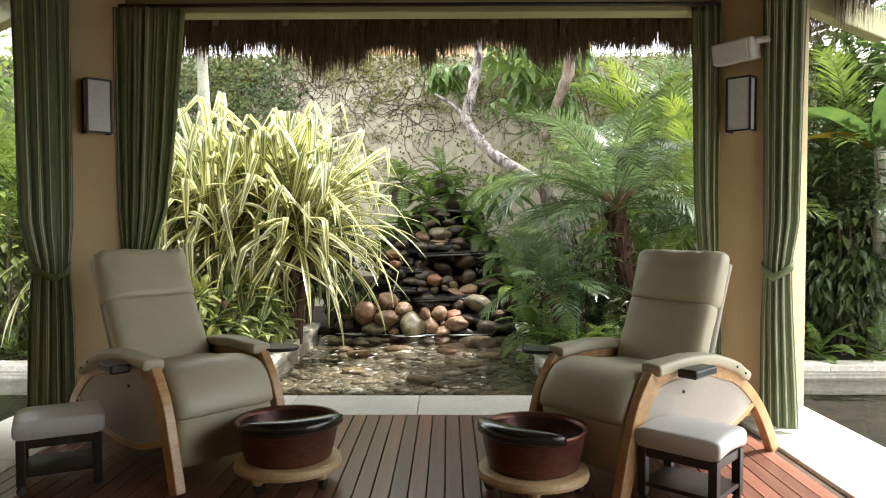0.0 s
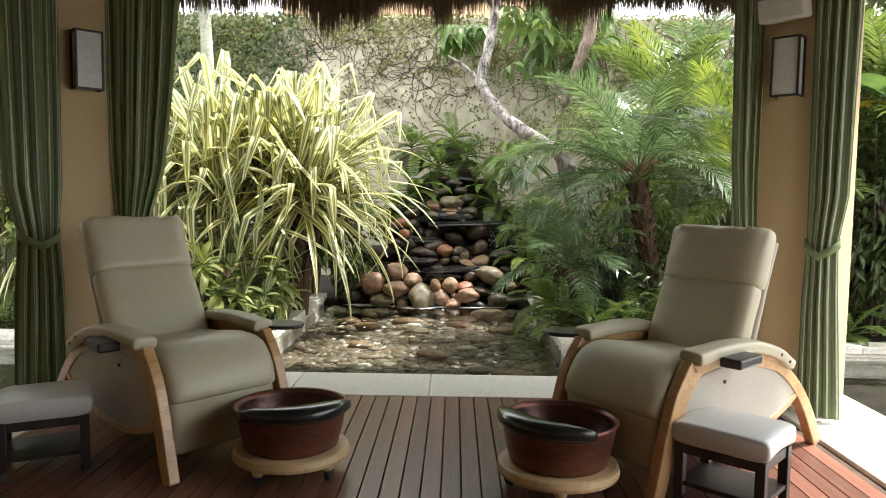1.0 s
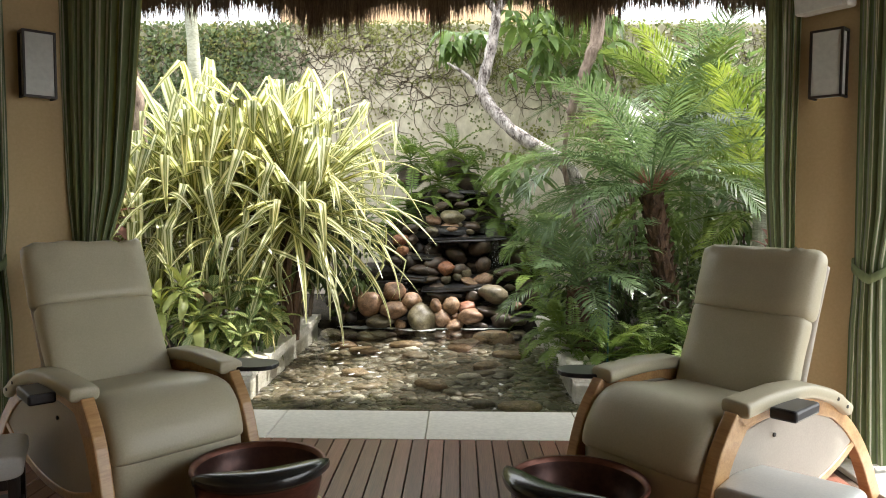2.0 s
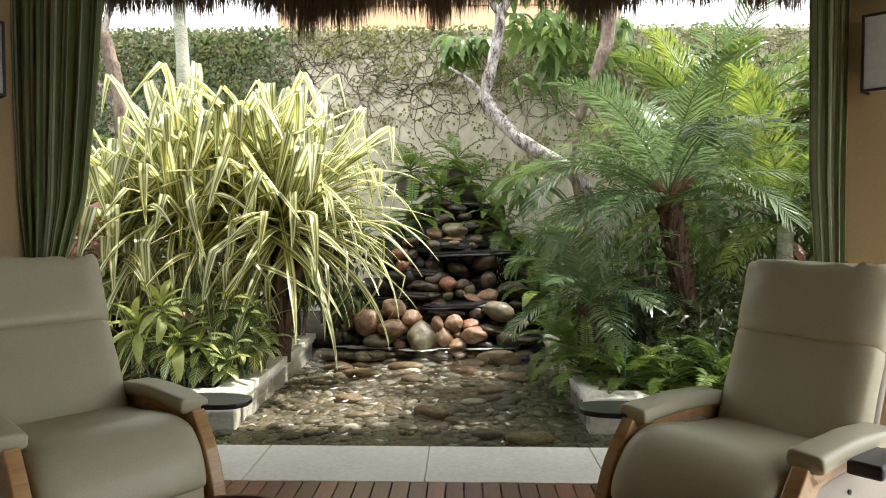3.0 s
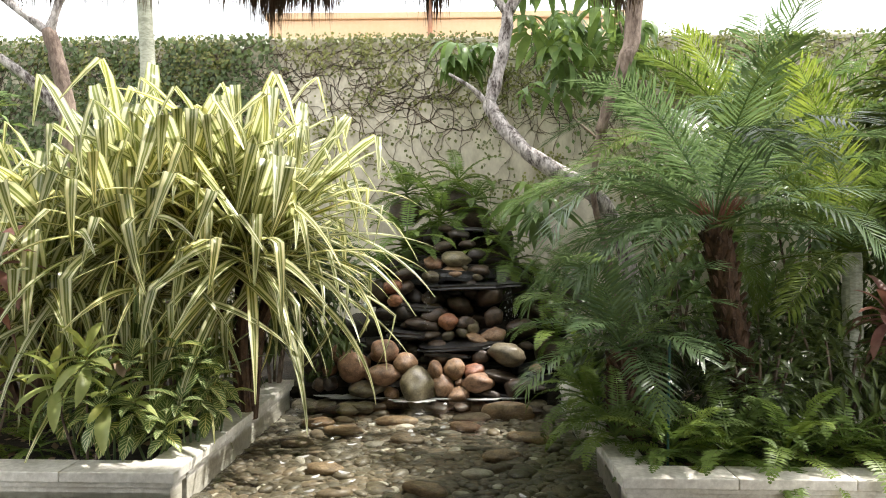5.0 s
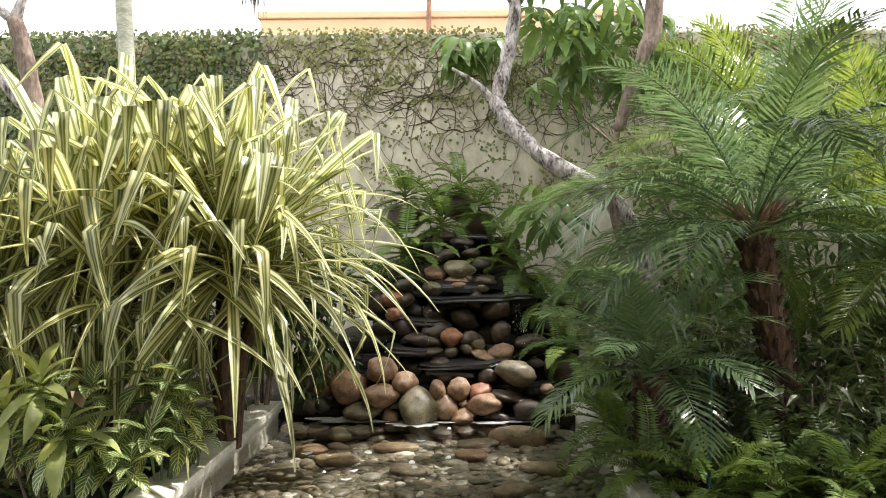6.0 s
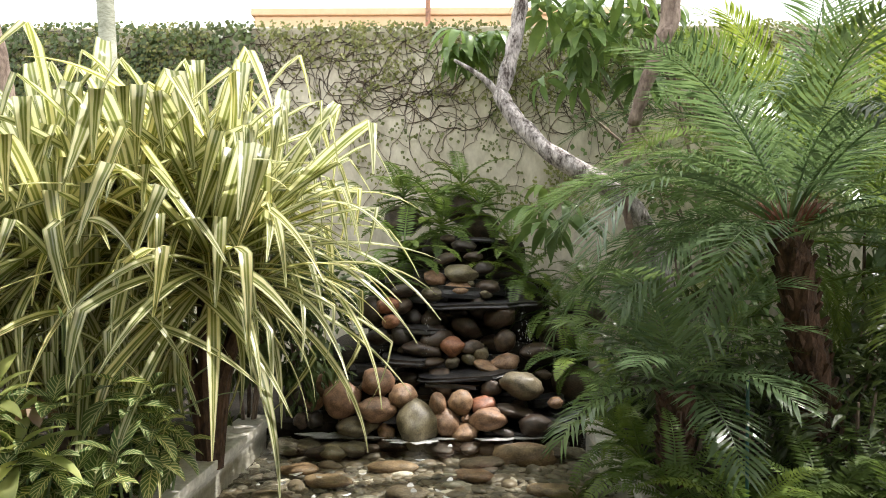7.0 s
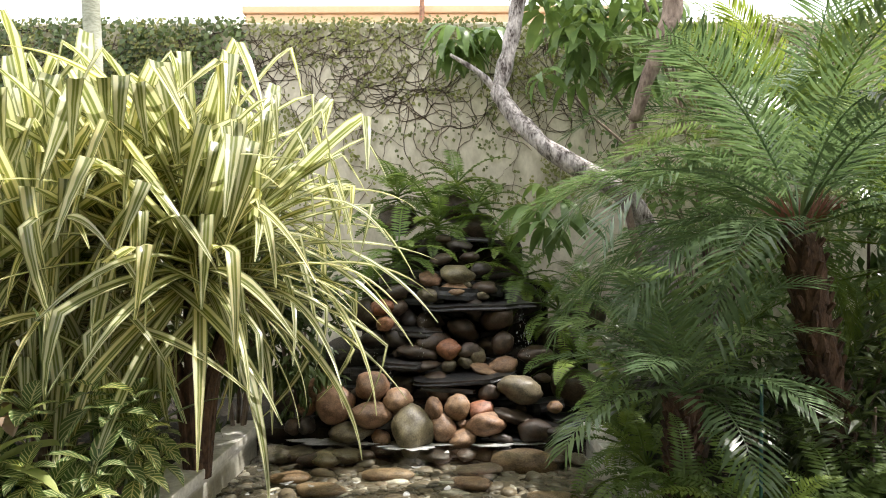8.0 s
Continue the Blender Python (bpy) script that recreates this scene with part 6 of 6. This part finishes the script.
def wall_leaves(name, n, x0, x1, dense, size, mat, seed, label):
    rr = random.Random(seed)
    v, f, uv = [], [], []
    tries = 0
    while len(f) < n * 2 and tries < n * 30:
        tries += 1
        x, z = rr.uniform(x0, x1), rr.uniform(1.9, WALL_TOP + 0.03)
        up = (z - 1.9) / (WALL_TOP - 1.9)
        want = dense(x, up) + 0.6 * noise.noise(Vector((x * 1.3, z * 1.3, seed))) + 0.35 * noise.noise(Vector((x * 4.5, z * 4.5, seed)))
        if rr.random() > want:
            continue
        y = WALL_Y - rr.uniform(0.01, 0.09) - (0.1 * rr.random() if up > 0.85 else 0)
        L = size * rr.uniform(0.6, 1.3)
        a = rr.gauss(-1.57, 0.8)
        d = Vector((math.cos(a), -rr.uniform(0.0, 0.6), math.sin(a))).normalized()
        s = d.cross(Vector((rr.gauss(0, 0.4), -1, rr.gauss(0, 0.4)))).normalized() * L * 0.38
        p = Vector((x, y, z))
        k = len(v)
        v += [tuple(p), tuple(p + d * L * 0.45 + s), tuple(p + d * L), tuple(p + d * L * 0.45 - s)]
        uv += [(0.5, 0), (1, 0.5), (0.5, 1), (0, 0.5)]
        f += [(k, k + 1, k + 2), (k, k + 2, k + 3)]
    return tagged(new(name, mesh_from(name, v, f, mat, uv, smooth=False)), label, "creeper", kind="stuff")


wall_leaves("creeper_leaves", 9000, -7.5, 6.5, lambda x, u: max(0.0, u - 0.35) * 0.50 - 0.05, 0.048, IVY, 3, "sparse olive creeper leaves on the garden wall")
wall_leaves("creeper_leaves", 9000, -9.0, -2.2, lambda x, u: 0.9 if x < -3.0 else 0.9 * (-2.2 - x) / 0.8, 0.07, SHRUB, 4, "dense green creeper leaves covering the wall")
wall_leaves("creeper_leaves", 1300, -3.5, 6.5, lambda x, u: 0.55 if u > 0.955 else 0.0, 0.05, IVY, 5, "bright green creeper leaves along the wall top")
wall_leaves("creeper_leaves", 700, 1.2, 6.5, lambda x, u: 0.35, 0.07, UMBRELLA, 6, "green creeper leaves on the garden wall")

# fallen leaf litter on the beds
rr = random.Random(19)
v, f, uv = [], [], []
for i in range(2600):
    x, y = rr.uniform(-5, 5), rr.uniform(KERB_Y + 0.28, 9.2)
    if POOL_L - 0.3 < x < POOL_R + 0.28:
        continue
    a, L = rr.uniform(0, 6.28), rr.uniform(0.03, 0.09)
    d, s = Vector((math.cos(a), math.sin(a), rr.gauss(0, 0.2))) * L, Vector((-math.sin(a), math.cos(a), rr.gauss(0, 0.2))) * L * 0.3
    p = Vector((x, y, GZ + 0.012 + rr.random() * 0.01))
    k = len(v)
    v += [tuple(p - d * 0.5), tuple(p + s), tuple(p + d * 0.5), tuple(p - s)]
    uv += [(0.5, 0), (1, 0.5), (0.5, 1), (0, 0.5)]
    f.append((k, k + 1, k + 2, k + 3))
tagged(new("leaf_litter", mesh_from("leaf_litter", v, f, DRY_LEAF, uv, smooth=False)), "dry fallen leaves on the planting soil", "leaf litter", kind="stuff")

# ---- kerbs ----


def kerb(name, x0, x1, y0, y1, label):
    """A planter kerb: a body with a moulded step and a coping of single stones."""
    ob = new(name)
    structure(ob, label, "kerb")
    part("body", B(x0 + 0.035, x1 - 0.035, y0 + 0.035, y1 - 0.035, BED_Z - 0.02, -0.07, 0.004), KERBSTONE, ob)
    part("moulding", B(x0 + 0.018, x1 - 0.018, y0 + 0.018, y1 - 0.018, -0.07, -0.035, 0.008), KERBSTONE, ob)
    long_x = (x1 - x0) > (y1 - y0)
    n = max(1, round(((x1 - x0) if long_x else (y1 - y0)) / 0.62))
    me = None
    L = ((x1 - x0) if long_x else (y1 - y0)) / n
    for i in range(n):
        if me is None:
            bm = B(0.002, L - 0.002, 0, (y1 - y0) if long_x else (x1 - x0), -0.035, 0.025, 0.006)
            me = bpy.data.meshes.new("coping_stone")
            bm.to_mesh(me)
            bm.free()
            me.materials.append(KERBSTONE)
        m = pose(x0 + i * L, y0, 0) if long_x else pose(x1, y0 + i * L, 0, 0, 0, 90)
        placed("coping_stone", me, m, ob)
    return ob


kerb("kerb_1", -5.6, POOL_L, KERB_Y, KERB_Y + 0.24, "weathered cream stone planter kerb")
kerb("kerb_2", POOL_R, 5.4, KERB_Y, KERB_Y + 0.24, "weathered cream stone planter kerb")
kerb("kerb_3", POOL_L - 0.24, POOL_L, KERB_Y + 0.24, POOL_B, "weathered cream stone planter kerb along the channel")
kerb("kerb_4", POOL_R, POOL_R + 0.22, KERB_Y + 0.24, POOL_B, "weathered cream stone planter kerb along the channel")

# ---- deck boards and paving slabs ----
PITCH = 0.0886
PHASE = 0.037
rng = random.Random(5)
board_meshes = []
for k in range(4):
    bm = B(-PITCH / 2 + 0.003, PITCH / 2 - 0.003, 0, 1, -0.028, 0.0, 0.002, 1)
    me = bpy.data.meshes.new("board")
    bm.to_mesh(me)
    bm.free()
    me.materials.append(DECK)
    board_meshes.append(me)
i0 = math.ceil((DECK_L - PHASE) / PITCH)
i1 = math.floor((DECK_R - PHASE) / PITCH)
for i in range(i0, i1):
    x = PHASE + (i + 0.5) * PITCH
    cut = rng.uniform(0.5, 3.2)
    for y0, y1 in ((BACK_Y, cut - 0.0015), (cut + 0.0015, DECK_F - 0.003)):
        ob = new("board", board_meshes[i % 4])
        ob.parent = deck_base
        ob.matrix_local = Matrix.Translation((x, y0, rng.uniform(-0.0008, 0.0008))) @ Matrix.Diagonal((1, y1 - y0, 1, 1))


def slabs(x0, x1, y0, y1, nx, ny):
    w, d = (x1 - x0) / nx, (y1 - y0) / ny
    bm = B(0.0015, w - 0.0015, 0.0015, d - 0.0015, -0.045, -0.002, 0.004, 1)
    me = bpy.data.meshes.new("paving_slab")
    bm.to_mesh(me)
    bm.free()
    me.materials.append(PAVING)
    for i in range(nx):
        for j in range(ny):
            placed("paving_slab", me, pose(x0 + i * w, y0 + j * d, 0), pavement)


slabs(PAVE_L, PAVE_R, DECK_F, PAVE_F, 6, 1)
slabs(DECK_R, PAVE_R, BACK_Y, DECK_F, 1, 7)
slabs(PAVE_L, DECK_L, BACK_Y, DECK_F, 1, 7)
